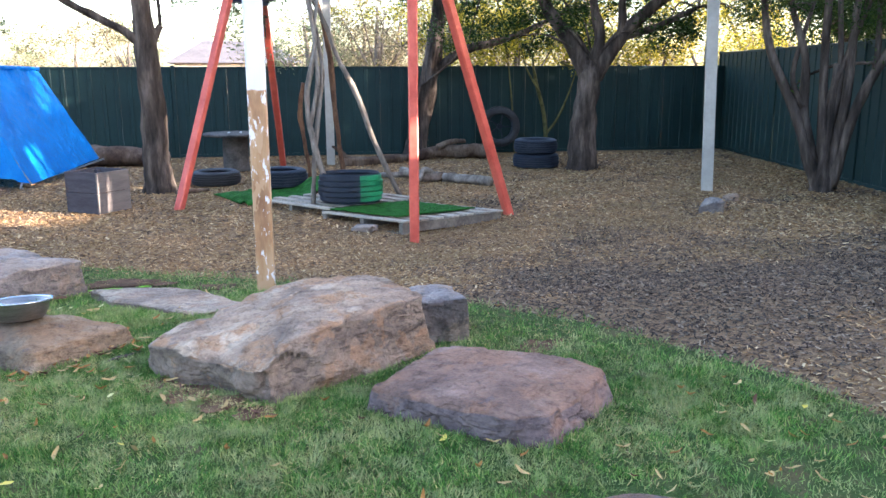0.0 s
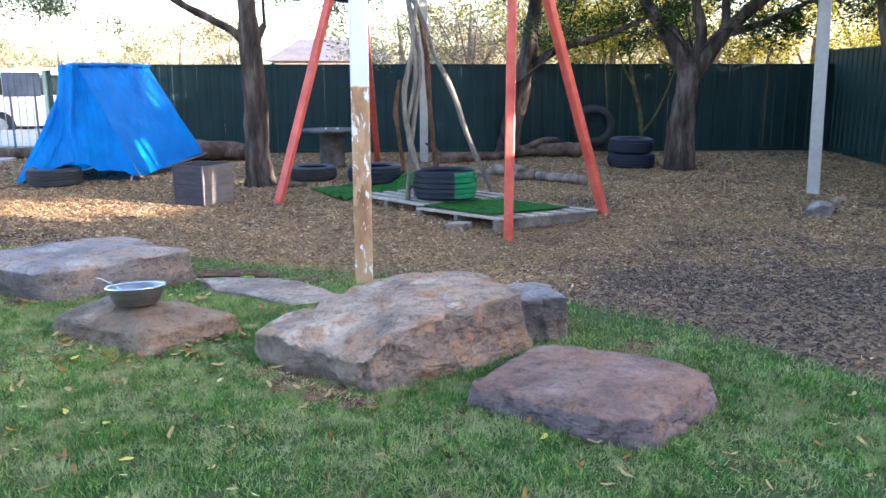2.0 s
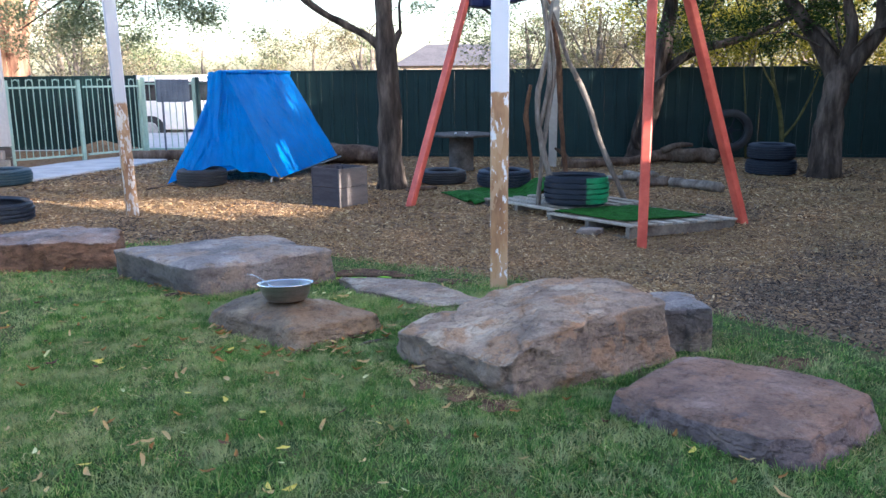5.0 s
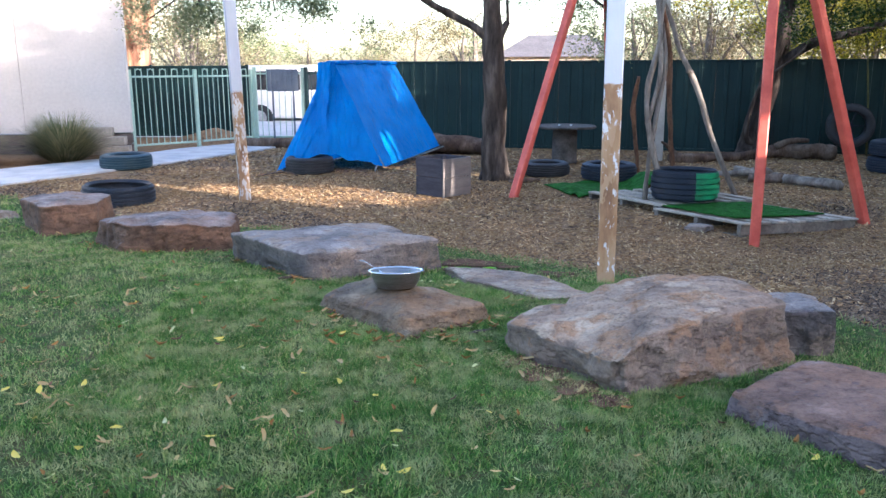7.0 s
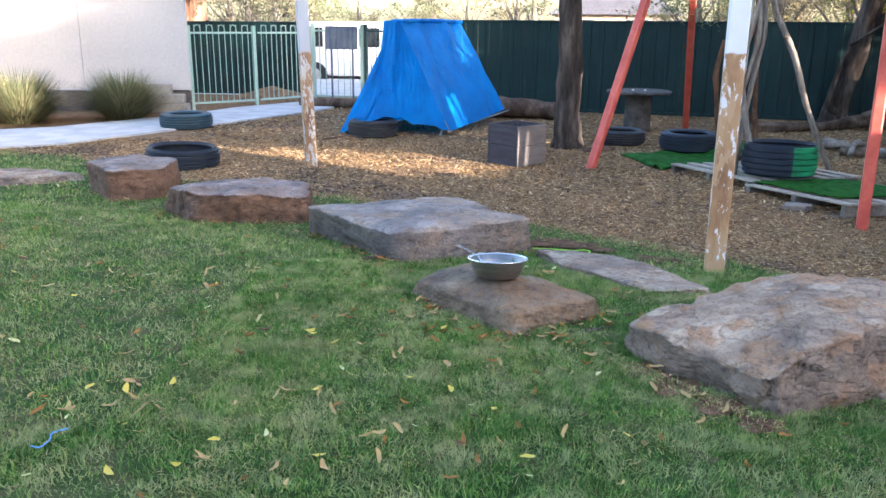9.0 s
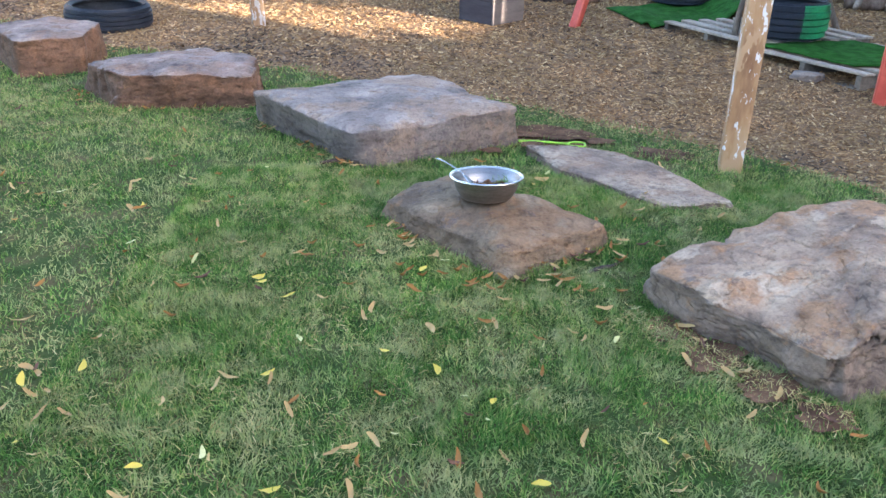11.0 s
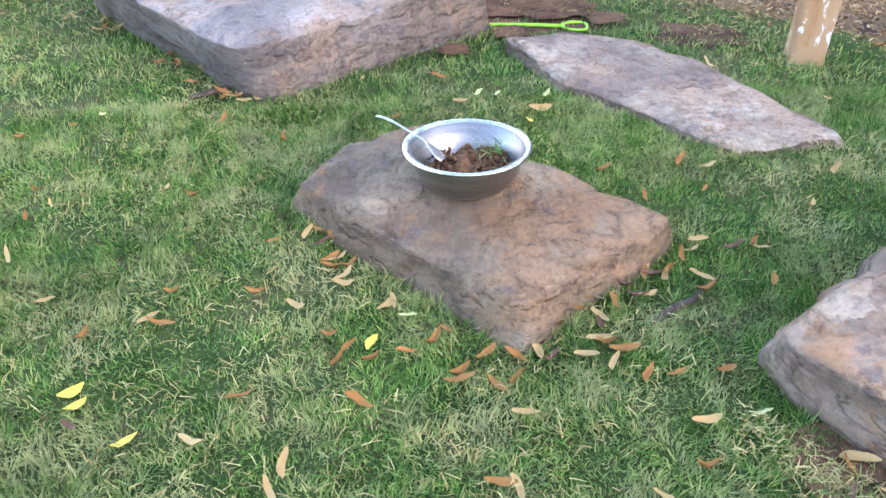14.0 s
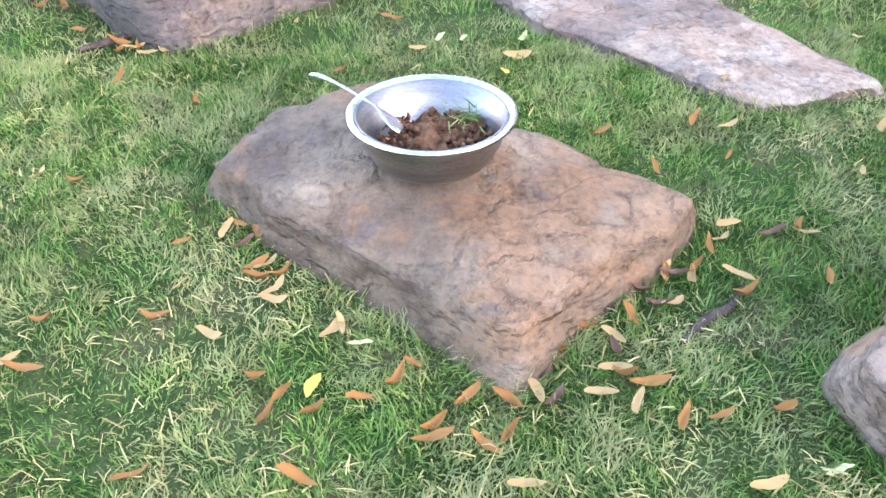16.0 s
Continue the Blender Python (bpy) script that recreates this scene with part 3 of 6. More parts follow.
steel_fence((7.18, 3.95), (5.2, -4.9), 1.8, "dark green ribbed steel fence continuing along the side")
steel_fence((-7.6, 18.6), (-3.55, 18.3), 1.5, "dark green steel fence beyond the railings, half in sun")


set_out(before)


# ---- rocks ----
def facet(p, cell, sv):
    """Broken planes: within each cell the surface leans its own way."""
    q = p / cell + sv
    d, c = noise.voronoi(q)[:2]
    k = c[0]
    lean = noise.noise_vector(k * 3.7)
    return (q - k).dot(lean) * 0.9 + 0.55 * noise.noise(k * 5.1), d[1] - d[0]


def rock(base, top, zc, material, label, seed, name="sandstone_block", amp=0.02, round_=0.02, group="sandstone blocks along the lawn edge", cell=0.16, slab=0.0):
    """base: (x, y); top: (x, y, z), as many, in the same order round."""
    cx = sum(p[0] for p in top) / len(top)
    cy = sum(p[1] for p in top) / len(top)
    per = 240 // len(base)

    def ringof(pts, win):
        out = []
        for i in range(len(pts)):
            a, b = Vector(pts[i]), Vector(pts[(i + 1) % len(pts)])
            out += [a.lerp(b, j / per) for j in range(per)]
        return [sum((out[(i + k) % len(out)] for k in range(-win, win + 1)), Vector((0, 0, 0))) / (2 * win + 1) for i in range(len(out))]

    B = ringof([(x, y, g(x, y) - 0.05) for x, y in base], 4)
    T = ringof(top, 3)
    for ring, k in ((B, 0.7), (T, 1.0)):
        for q in ring:
            w = amp * k * (1.3 * noise.noise(Vector((q.x * 4.5, q.y * 4.5, seed * 1.3))) + 0.7 * noise.noise(Vector((q.x * 11, q.y * 11, seed * 2.1))))
            d = Vector((q.x - cx, q.y - cy, 0)).normalized()
            q += d * w
            q.z += 0.5 * w if ring is T else 0
    C = Vector((cx, cy, zc))
    side = 15
    rows = [[b.lerp(q, k / side) for b, q in zip(B, T)] for k in range(side)]
    rad = sum((q - C).length for q in T) / len(T)
    e = round_ / rad
    rows.append([q.lerp(C, e * 0.1) - Vector((0, 0, round_ * 0.3)) for q in T])
    rows.append([q.lerp(C, e * 0.6) - Vector((0, 0, round_ * 0.05)) for q in T])
    steps = [e * 1.3, e * 2.2] + [e * 2.2 + (1 - e * 2.2) * (k / 30) for k in range(1, 30)]
    for t in steps:
        rows.append([q.lerp(C, t) for q in T])
    bm = bmesh.new()
    o = Vector((cx, cy, 0))
    vr = []
    sv = Vector((seed * 3.1, seed * 1.7, seed))
    for r, row in enumerate(rows):
        lst = []
        for p in row:
            out = Vector((p.x - cx, p.y - cy, 0))
            out = out.normalized() if out.length > 1e-6 else Vector((1, 0, 0))
            k = min(max((r - side + 2) / 3, 0), 1)
            d = (out * (1 - k) + Vector((0, 0, 1)) * k).normalized()
            f1, edge = facet(p, cell, sv)
            f2, edge2 = facet(p, cell * 0.36, sv * 1.7)
            big = noise.fractal(p * 2.4 + sv, 0.9, 2.0, 3)
            fine = noise.fractal(p * 14 + sv, 0.7, 2.2, 4)
            if k < 0.5:
                bed = noise.noise(Vector((p.x * 1.5, p.y * 1.5, p.z * 22 + seed)))
                h = amp * (1.3 * f1 + 0.4 * f2 + 0.5 * big + 0.15 * fine + 0.25 * bed) - 0.25 * amp * max(0, 0.1 - edge) / 0.1
            else:
                shelf = noise.noise(Vector((p.x * 2.6, p.y * 2.6, seed * 2.3))) * 3.2
                shelf = (math.floor(shelf) + min((shelf - math.floor(shelf)) * 5, 1)) / 3.2
                h = amp * (0.6 * f1 + 0.25 * f2 + 0.4 * big + 0.2 * fine + 0.95 * shelf) * (0.65 + slab)
                rim = min(r - side, 4) / 4
                h -= amp * 0.9 * (1 - rim) * max(0, f1 + 0.2)
            lst.append(bm.verts.new(p + d * h - o))
        vr.append(lst)
    m = len(vr[0])
    for a, b in zip(vr, vr[1:]):
        for i in range(m):
            bm.faces.new((a[i], a[(i + 1) % m], b[(i + 1) % m], b[i]))
    bm.faces.new(vr[-1])
    ob = part(name, bm, material, smooth=True, m=Matrix.Translation(o))
    return tagged(ob, label, "rock", group)


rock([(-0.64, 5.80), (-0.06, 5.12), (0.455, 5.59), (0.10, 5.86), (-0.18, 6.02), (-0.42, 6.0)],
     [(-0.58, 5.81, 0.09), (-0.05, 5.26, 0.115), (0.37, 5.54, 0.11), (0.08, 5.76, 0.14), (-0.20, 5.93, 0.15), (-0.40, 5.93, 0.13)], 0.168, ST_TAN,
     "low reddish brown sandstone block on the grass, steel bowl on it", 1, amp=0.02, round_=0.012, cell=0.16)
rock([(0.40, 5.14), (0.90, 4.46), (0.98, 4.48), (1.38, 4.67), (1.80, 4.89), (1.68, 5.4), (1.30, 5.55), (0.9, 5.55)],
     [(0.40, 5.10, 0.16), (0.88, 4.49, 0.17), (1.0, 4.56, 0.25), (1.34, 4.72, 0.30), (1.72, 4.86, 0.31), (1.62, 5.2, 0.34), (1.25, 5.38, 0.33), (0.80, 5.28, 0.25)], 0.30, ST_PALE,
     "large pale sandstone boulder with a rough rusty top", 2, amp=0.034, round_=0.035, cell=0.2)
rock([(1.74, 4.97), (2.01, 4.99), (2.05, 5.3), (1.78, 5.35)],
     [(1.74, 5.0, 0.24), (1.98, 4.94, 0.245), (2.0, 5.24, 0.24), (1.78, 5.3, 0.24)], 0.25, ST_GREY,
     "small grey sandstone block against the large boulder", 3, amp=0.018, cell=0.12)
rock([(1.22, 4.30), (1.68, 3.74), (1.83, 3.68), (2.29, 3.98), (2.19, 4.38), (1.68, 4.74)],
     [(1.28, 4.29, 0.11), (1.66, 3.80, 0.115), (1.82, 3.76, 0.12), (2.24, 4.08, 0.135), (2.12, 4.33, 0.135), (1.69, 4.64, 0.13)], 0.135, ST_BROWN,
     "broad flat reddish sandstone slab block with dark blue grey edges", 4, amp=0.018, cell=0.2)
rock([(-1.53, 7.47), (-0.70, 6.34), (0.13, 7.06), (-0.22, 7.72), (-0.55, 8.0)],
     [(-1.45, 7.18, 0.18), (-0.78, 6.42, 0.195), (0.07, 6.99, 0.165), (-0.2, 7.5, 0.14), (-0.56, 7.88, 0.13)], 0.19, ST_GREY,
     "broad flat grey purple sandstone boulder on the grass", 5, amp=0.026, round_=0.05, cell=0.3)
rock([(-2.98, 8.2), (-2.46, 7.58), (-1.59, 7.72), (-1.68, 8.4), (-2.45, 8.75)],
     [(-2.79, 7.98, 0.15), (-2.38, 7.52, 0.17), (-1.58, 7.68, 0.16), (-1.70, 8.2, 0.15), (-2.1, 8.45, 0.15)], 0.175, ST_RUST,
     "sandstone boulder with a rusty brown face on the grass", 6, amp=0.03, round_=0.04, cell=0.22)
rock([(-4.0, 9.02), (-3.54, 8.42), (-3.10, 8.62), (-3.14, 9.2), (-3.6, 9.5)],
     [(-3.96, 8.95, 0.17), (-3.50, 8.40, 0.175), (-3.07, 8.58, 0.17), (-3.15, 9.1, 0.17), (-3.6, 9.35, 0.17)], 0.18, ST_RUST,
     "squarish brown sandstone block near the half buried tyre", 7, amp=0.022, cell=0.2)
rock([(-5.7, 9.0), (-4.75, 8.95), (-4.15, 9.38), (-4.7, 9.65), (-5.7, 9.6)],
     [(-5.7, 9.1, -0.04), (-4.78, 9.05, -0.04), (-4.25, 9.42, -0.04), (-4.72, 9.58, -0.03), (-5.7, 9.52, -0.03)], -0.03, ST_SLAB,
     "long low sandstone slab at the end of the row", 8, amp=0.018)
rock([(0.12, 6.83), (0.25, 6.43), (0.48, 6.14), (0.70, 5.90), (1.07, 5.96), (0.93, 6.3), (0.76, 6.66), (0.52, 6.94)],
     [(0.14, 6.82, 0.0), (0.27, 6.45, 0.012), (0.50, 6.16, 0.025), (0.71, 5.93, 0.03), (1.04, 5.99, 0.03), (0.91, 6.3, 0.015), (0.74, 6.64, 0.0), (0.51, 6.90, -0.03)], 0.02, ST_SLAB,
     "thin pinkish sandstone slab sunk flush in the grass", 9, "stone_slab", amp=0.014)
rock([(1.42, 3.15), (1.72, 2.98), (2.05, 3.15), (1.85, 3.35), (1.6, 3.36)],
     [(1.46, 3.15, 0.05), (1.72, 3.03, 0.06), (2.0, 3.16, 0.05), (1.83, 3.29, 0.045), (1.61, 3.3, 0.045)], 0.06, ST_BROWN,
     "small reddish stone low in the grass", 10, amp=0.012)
before = set(scene.objects)
rock([(5.86, 7.86), (6.08, 7.72), (6.2, 7.86), (6.1, 8.05)],
     [(5.9, 7.88, 0.05), (6.08, 7.76, 0.13), (6.16, 7.87, 0.10), (6.07, 8.0, 0.12)], 0.14, ST_GREY,
     "small dark wedge shaped rock on bark chips by a post", 11, "small_rock", amp=0.03, group="small rocks by the post")
rock([(6.2, 8.0), (6.36, 7.94), (6.44, 8.1), (6.26, 8.16)],
     [(6.22, 8.02, 0.06), (6.34, 7.97, 0.05), (6.40, 8.08, 0.06), (6.28, 8.13, 0.08)], 0.08, ST_PALE,
     "small flat rock leaning on a darker one by a post", 15, "small_rock", amp=0.02, group="small rocks by the post")
rock([(6.62, 8.3), (6.78, 8.25), (6.88, 8.4), (6.7, 8.5)],
     [(6.65, 8.32, 0.05), (6.78, 8.28, 0.07), (6.85, 8.4, 0.08), (6.7, 8.46, 0.06)], 0.08, ST_PALE,
     "small pale rock on the bark chips", 12, "small_rock", amp=0.015, group="small rocks by the post")
rock([(2.45, 8.55), (2.66, 8.42), (2.78, 8.56), (2.55, 8.7)],
     [(2.47, 8.57, -0.02), (2.64, 8.47, -0.01), (2.74, 8.56, -0.01), (2.56, 8.67, -0.02)], -0.01, ST_GREY,
     "small grey rock half under a pallet", 13, "small_rock", amp=0.015, group="small rocks by the pallets")
set_out(before)


before = set(scene.objects)

# ---- posts ----
def shade_post(x, y, w, h, material, label, lean=(0, 0), yaw=0.0):
    z = g0(x, y)
    bm = bmesh.new()
    box(bm, (-w / 2, -w / 2, -0.2), (w / 2, w / 2, h), 0.008)
    m = Matrix.Translation((x, y, z)) @ Matrix.Rotation(radians(yaw), 4, "Z")
    m = m @ Matrix(((1, 0, lean[0], 0), (0, 1, lean[1], 0), (0, 0, 1, 0), (0, 0, 0, 1)))
    return tagged(part("shade_post", bm, material, m=m), label, "post", "square steel shade posts")


P1 = post_mat("flaking white over rust", 1.33, (0.62, 0.65, 0.70), 0.59, tone=0.88)
P2 = post_mat("peeling white over rust", 1.24, (0.34, 0.37, 0.42), 0.53, (0.42, 0.41, 0.40), 0.6)
P3 = mat("white post paint", (0.34, 0.32, 0.28), (0.42, 0.395, 0.345), 3, 0.6, fine=20, bmp=0.1, spec=0.2, grit=0.25)
shade_post(-1.81, 9.97, 0.115, 3.6, P2, "leaning square steel post, white paint peeling to rust", (-0.05, 0), yaw=20)
shade_post(7.03, 9.08, 0.125, 3.6, P3, "white painted square steel post on the bark chips", (-0.055, 0.015), yaw=-35)
shade_post(3.68, 13.6, 0.125, 3.6, P3, "white painted square steel post near the back fence", yaw=-15)


# ---- swing frame ----
def swing():
    s = root("swing_frame", Matrix.Identity(4), "tall red steel swing frame with a navy crossbar, no seats", "swing")
    legs = [((0.995, 10.06), (1.79, 10.88, 2.36)), ((2.81, 13.35), (2.22, 11.3, 2.36)), ((2.855, 8.03), (2.90, 8.14, 2.40)), ((4.16, 8.68), (3.21, 8.34, 2.40))]
    for (x, y), t in legs:
        part("leg", beam(bmesh.new(), (x, y, g0(x, y) - 0.08), t, 0.085, 0.085, 0.012), M_RED, s)
    a, b = Vector((2.02, 11.08, 2.27)), Vector((3.07, 8.23, 2.33))
    part("crossbar", beam(bmesh.new(), a + (a - b).normalized() * 0.1, b - (a - b).normalized() * 0.1, 0.10, 0.12, 0.012), M_NAVY, s, "navy painted crossbar")
    part("bracket", beam(bmesh.new(), (1.78, 10.86, 2.27), (2.24, 11.32, 2.27), 0.10, 0.14, 0.01), M_NAVY, s, "navy painted bracket")
    part("bracket", beam(bmesh.new(), (2.87, 8.12, 2.33), (3.27, 8.35, 2.33), 0.10, 0.14, 0.01), M_NAVY, s, "navy painted bracket")


swing()


# ---- pallets and turf ----
def pallet(o, u, v, label, slats=7):
    """o: a corner on the ground; u: along the stringers' ends; v: the other side."""
    o, u, v = Vector(o), Vector((*u, 0)), Vector((*v, 0))
    lu, lv = u.length, v.length
    m = Matrix.Identity(4)
    for i, c in enumerate((u / lu, v / lv, Vector((0, 0, 1)))):
        m.col[i][:3] = c
    m.translation = o
    p = root("pallet", Matrix.Identity(4), label, "pallet", "wooden pallets under the swing frame")
    rng = random.Random(len(label))
    for k in range(3):
        y = (lv - 0.05) * k / 2
        part("stringer", box(bmesh.new(), (0, y, 0.014), (lu, y + 0.045, 0.112), 0.004, m), M_PALLETD, p, "darker grey brown timber")
    for k in range(slats):
        x = (lu - 0.09) * k / (slats - 1)
        part("slat", box(bmesh.new(), (x, -0.03 + rng.uniform(-.012, .012), 0.113), (x + 0.088, lv + 0.01, 0.134 + rng.uniform(-.002, .002)), 0.003, m), M_PALLET, p)
    for k in range(3):
        x = (lu - 0.09) * k / 2
        part("bottom_board", box(bmesh.new(), (x, 0, -0.008), (x + 0.09, lv, 0.013), 0.003, m), M_PALLETD, p)
    return m


PM = pallet((2.845, 8.31, -0.085), (1.13, 0.22), (-0.55, 0.80), "weathered grey wooden pallet partly under green turf")
pallet((2.33, 9.15, -0.055), (1.13, 0.30), (-0.50, 0.86), "weathered grey wooden pallet behind the first one")


def cloth(name, f, nu, nv, thick, material, label, category, group=""):
    bm = bmesh.new()
    vs = [[bm.verts.new(f(i / nu, j / nv)) for j in range(nv + 1)] for i in range(nu + 1)]
    for i in range(nu):
        for j in range(nv):
            bm.faces.new((vs[i][j], vs[i + 1][j], vs[i + 1][j + 1], vs[i][j + 1]))
    if thick:
        bmesh.ops.recalc_face_normals(bm, faces=bm.faces)
        r = bmesh.ops.extrude_face_region(bm, geom=bm.faces[:])
        bmesh.ops.translate(bm, vec=(0, 0, thick), verts=[v for v in r["geom"] if isinstance(v, bmesh.types.BMVert)])
    return tagged(part(name, bm, material, smooth=True), label, category, group)


def turf_a(u, v):
    e = 0.02 * noise.noise(Vector((u * 9, v * 9, 1)))
    q = PM @ Vector((0.085 + u * 0.90 + 0.012 * math.sin(v * 25), 0.15 + v * 0.84 + 0.015 * math.sin(u * 22), 0.140))
    return (q.x + e, q.y + e, q.z + 0.006 * (1 + noise.noise(Vector((u * 5, v * 5, 7)))))


cloth("artificial_turf", turf_a, 26, 26, 0.012, M_TURF, "bright green artificial turf mat laid on a pallet", "turf mat", "artificial turf mats")


def turf_b(u, v):
    a = Vector((1.48, 10.9)).lerp(Vector((1.72, 9.9)), u)
    b = Vector((2.9, 11.5)).lerp(Vector((2.9, 10.35)), u)
    q = a.lerp(b, v)
    q.y += 0.06 * math.sin(v * 9 + 1) + 0.05 * math.sin(u * 7)
    k = max(0, noise.noise(Vector((u * 4, v * 4, 2))))
    onp = 0.15 * min(max((v - 0.62) * 6, 0), 1) * min(max((u - 0.2) * 4, 0), 1)
    return (q.x, q.y, g0(q.x, q.y) + 0.012 + 0.09 * k * (1 - v) + onp)


cloth("artificial_turf", turf_b, 28, 28, 0.012, M_TURF, "rumpled green artificial turf mat draped off a pallet onto the chips", "turf mat", "artificial turf mats")


# ---- tyres ----
def tyre(m, R, w, material, label, inner=None, group="old tyres in the play yard", painted=None):
    """A tyre lying on its side: grooved tread, two sidewalls, open middle."""
    t = root("tyre", m, label, "tyre", group)
    ri = inner or R * 0.62
    prof = [(R - 0.025, 0.02)]
    z0, z1, k = 0.02, w - 0.02, 5
    for i in range(k):
        a = z0 + (z1 - z0) * i / k
        b = z0 + (z1 - z0) * (i + 1) / k
        prof += [(R - (0.012 if i in (0, k - 1) else 0), a + 0.005), (R - (0.012 if i in (0, k - 1) else 0), b - 0.008), (R - 0.02, b - 0.006), (R - 0.02, b)]
    spans = [("tread", 0, 2 * math.pi, material, "")] if not painted else [("tread", -0.2, 2 * math.pi - 1.95, material, ""), ("painted_tread", -1.95, -0.2, painted, "bright green painted tread")]
    for nm, a0, a1, mt, lb in spans:
        part(nm, lathe(bmesh.new(), prof, 56 if a1 - a0 > 3 else 22, a0, a1), mt, t, lb, smooth=False)
    for top in (0, 1):
        q = [(R - 0.021, 0.021), (R - 0.05, 0.006), ((R + ri) / 2, 0.0), (ri + 0.03, 0.008), (ri, 0.02), (ri + 0.005, 0.04), (ri + 0.05, 0.034), (R - 0.045, 0.032)]
        if top:
            q = [(r, w - z) for r, z in q]
        part("sidewall", lathe(bmesh.new(), q, 48), material, t, smooth=True)
    part("inner_lining", lathe(bmesh.new(), [(R - 0.045, 0.03), (R - 0.03, w / 2), (R - 0.045, w - 0.03)], 40), material, t, smooth=True)
    return t


def flat(x, y, z=None, yaw=0.0, tilt=(0, 0)):
    return pose(x, y, g0(x, y) if z is None else z, tilt[0], tilt[1], yaw)


tyre(flat(1.72, 11.95), 0.31, 0.19, M_TYRE, "black tyre lying flat on chips by the spool table")
tyre(flat(2.40, 11.30, 0.03), 0.34, 0.22, M_TYREB, "dark blue black tyre lying on the turf mat")
tyre(flat(2.74, 9.42, 0.09, 22, (-1.5, 1)), 0.33, 0.31, M_TYREB, "blue black tyre with one side painted bright green, on the pallet", painted=M_TYREG, inner=0.26)
tyre(flat(6.43, 12.1), 0.345, 0.22, M_TYREB, "lower tyre of a stack of two beneath a tree")
tyre(flat(6.41, 12.08, 0.222, 0), 0.325, 0.22, M_TYREB, "upper tyre of a stack of two beneath a tree")
tyre(flat(-1.45, 12.35), 0.33, 0.23, M_TYRE, "black tyre holding down the front of the blue tarp")
tyre(flat(-3.13, 9.88, -0.03, 0, (0, 2)), 0.37, 0.24, M_TYREB, "large dark tyre lying flat on the bark chips", inner=0.29)
tyre(flat(-4.16, 12.92), 0.36, 0.22, M_TYRET, "dark teal painted tyre beside the footpath")
wh = tyre(pose(6.85, 14.16, 0.49, 88, 0, -14), 0.36, 0.16, M_TYRE, "old tyre with a spoked rim leaning on the back fence", group="wheels by the fence")
bm = bmesh.new()
lathe(bm, [(0.225, 0.05), (0.235, 0.05), (0.235, 0.11), (0.225, 0.11), (0.225, 0.05)], 32)
part("rim", bm, M_TYREB, wh, "dark metal rim")
part("hub", lathe(bmesh.new(), [(0.0, 0.06), (0.05, 0.06), (0.05, 0.1), (0.0, 0.1)], 16), M_TYREB, wh)
for i in range(5):
    a = 2 * math.pi * i / 5
    part("spoke", beam(bmesh.new(), (0.05 * math.cos(a), 0.05 * math.sin(a), 0.08), (0.225 * math.cos(a), 0.225 * math.sin(a), 0.08), 0.03, 0.02, 0.003), M_TYREB, wh)

# ---- spool table ----
sp = root("spool_table", pose(2.2, 13.35, 0.0), "wooden cable spool standing as a small round table", "table")
part("tabletop", lathe(bmesh.new(), [(0, 0.53), (0.44, 0.53), (0.455, 0.54), (0.455, 0.56), (0.44, 0.57), (0, 0.57)], 40), M_SPOOL, sp)
part("drum", lathe(bmesh.new(), [(0, 0.0), (0.19, 0.0), (0.2, 0.03), (0.185, 0.05), (0.18, 0.5), (0.2, 0.528), (0, 0.528)], 28), M_SPOOL, sp, smooth=True)
for i in range(4):
    a = 0.6 + i * math.pi / 2
    part("bolt", lathe(bmesh.new(), [(0, 0.571), (0.018, 0.571), (0.016, 0.58), (0, 0.582)], 8), M_PIPE, sp, m=pose(0.12 * math.cos(a), 0.12 * math.sin(a), 0))

# ---- planter crate ----
cr = root("planter_box", pose(0.325, 10.02, 0.0, 0, 0, 44), "square two tier wooden planter box, grey boards, lit face coloured paler, open top", "planter")
S = 0.43
for tier in range(2):
    z0, z1 = 0.01 + tier * 0.215, 0.22 + tier * 0.215
    # Only the face towards the sun gets the paler, lit colour.
    part("board", box(bmesh.new(), (0, 0, z0), (S, 0.022, z1), 0.003), M_CRATE_LIT, cr, "board coloured paler for the light on it")
    part("board", box(bmesh.new(), (0, S - 0.022, z0), (S, S, z1), 0.003), M_CRATE, cr)
    part("board", box(bmesh.new(), (0, 0.024, z0), (0.022, S - 0.024, z1), 0.003), M_CRATE, cr)
    part("board", box(bmesh.new(), (S - 0.022, 0.024, z0), (S, S - 0.024, z1), 0.003), M_CRATE, cr)
for x in (0.024, S - 0.07):
    for y in (0.024, S - 0.07):
        part("corner_block", box(bmesh.new(), (x, y, 0.0), (x + 0.045, y + 0.045, 0.42), 0.002), M_CRATE, cr)
part("soil", box(bmesh.new(), (0.03, 0.03, 0.1), (S - 0.03, S - 0.03, 0.33)), M_SOIL, cr, "dark soil fill")

# ---- tarp tent ----
FL, FR, BR, BL = Vector((-1.93, 12.5, 0.02)), Vector((-0.52, 12.42, 0.06)), Vector((0.26, 14.3, 0.18)), Vector((-1.15, 14.5, 0.02))
RF, RB = Vector((-1.26, 12.75, 1.5)), Vector((-0.44, 14.2, 1.5))
tent = root("tarp_tent", Matrix.Identity(4), "blue tarpaulin tent draped over a metal pipe frame", "tent")


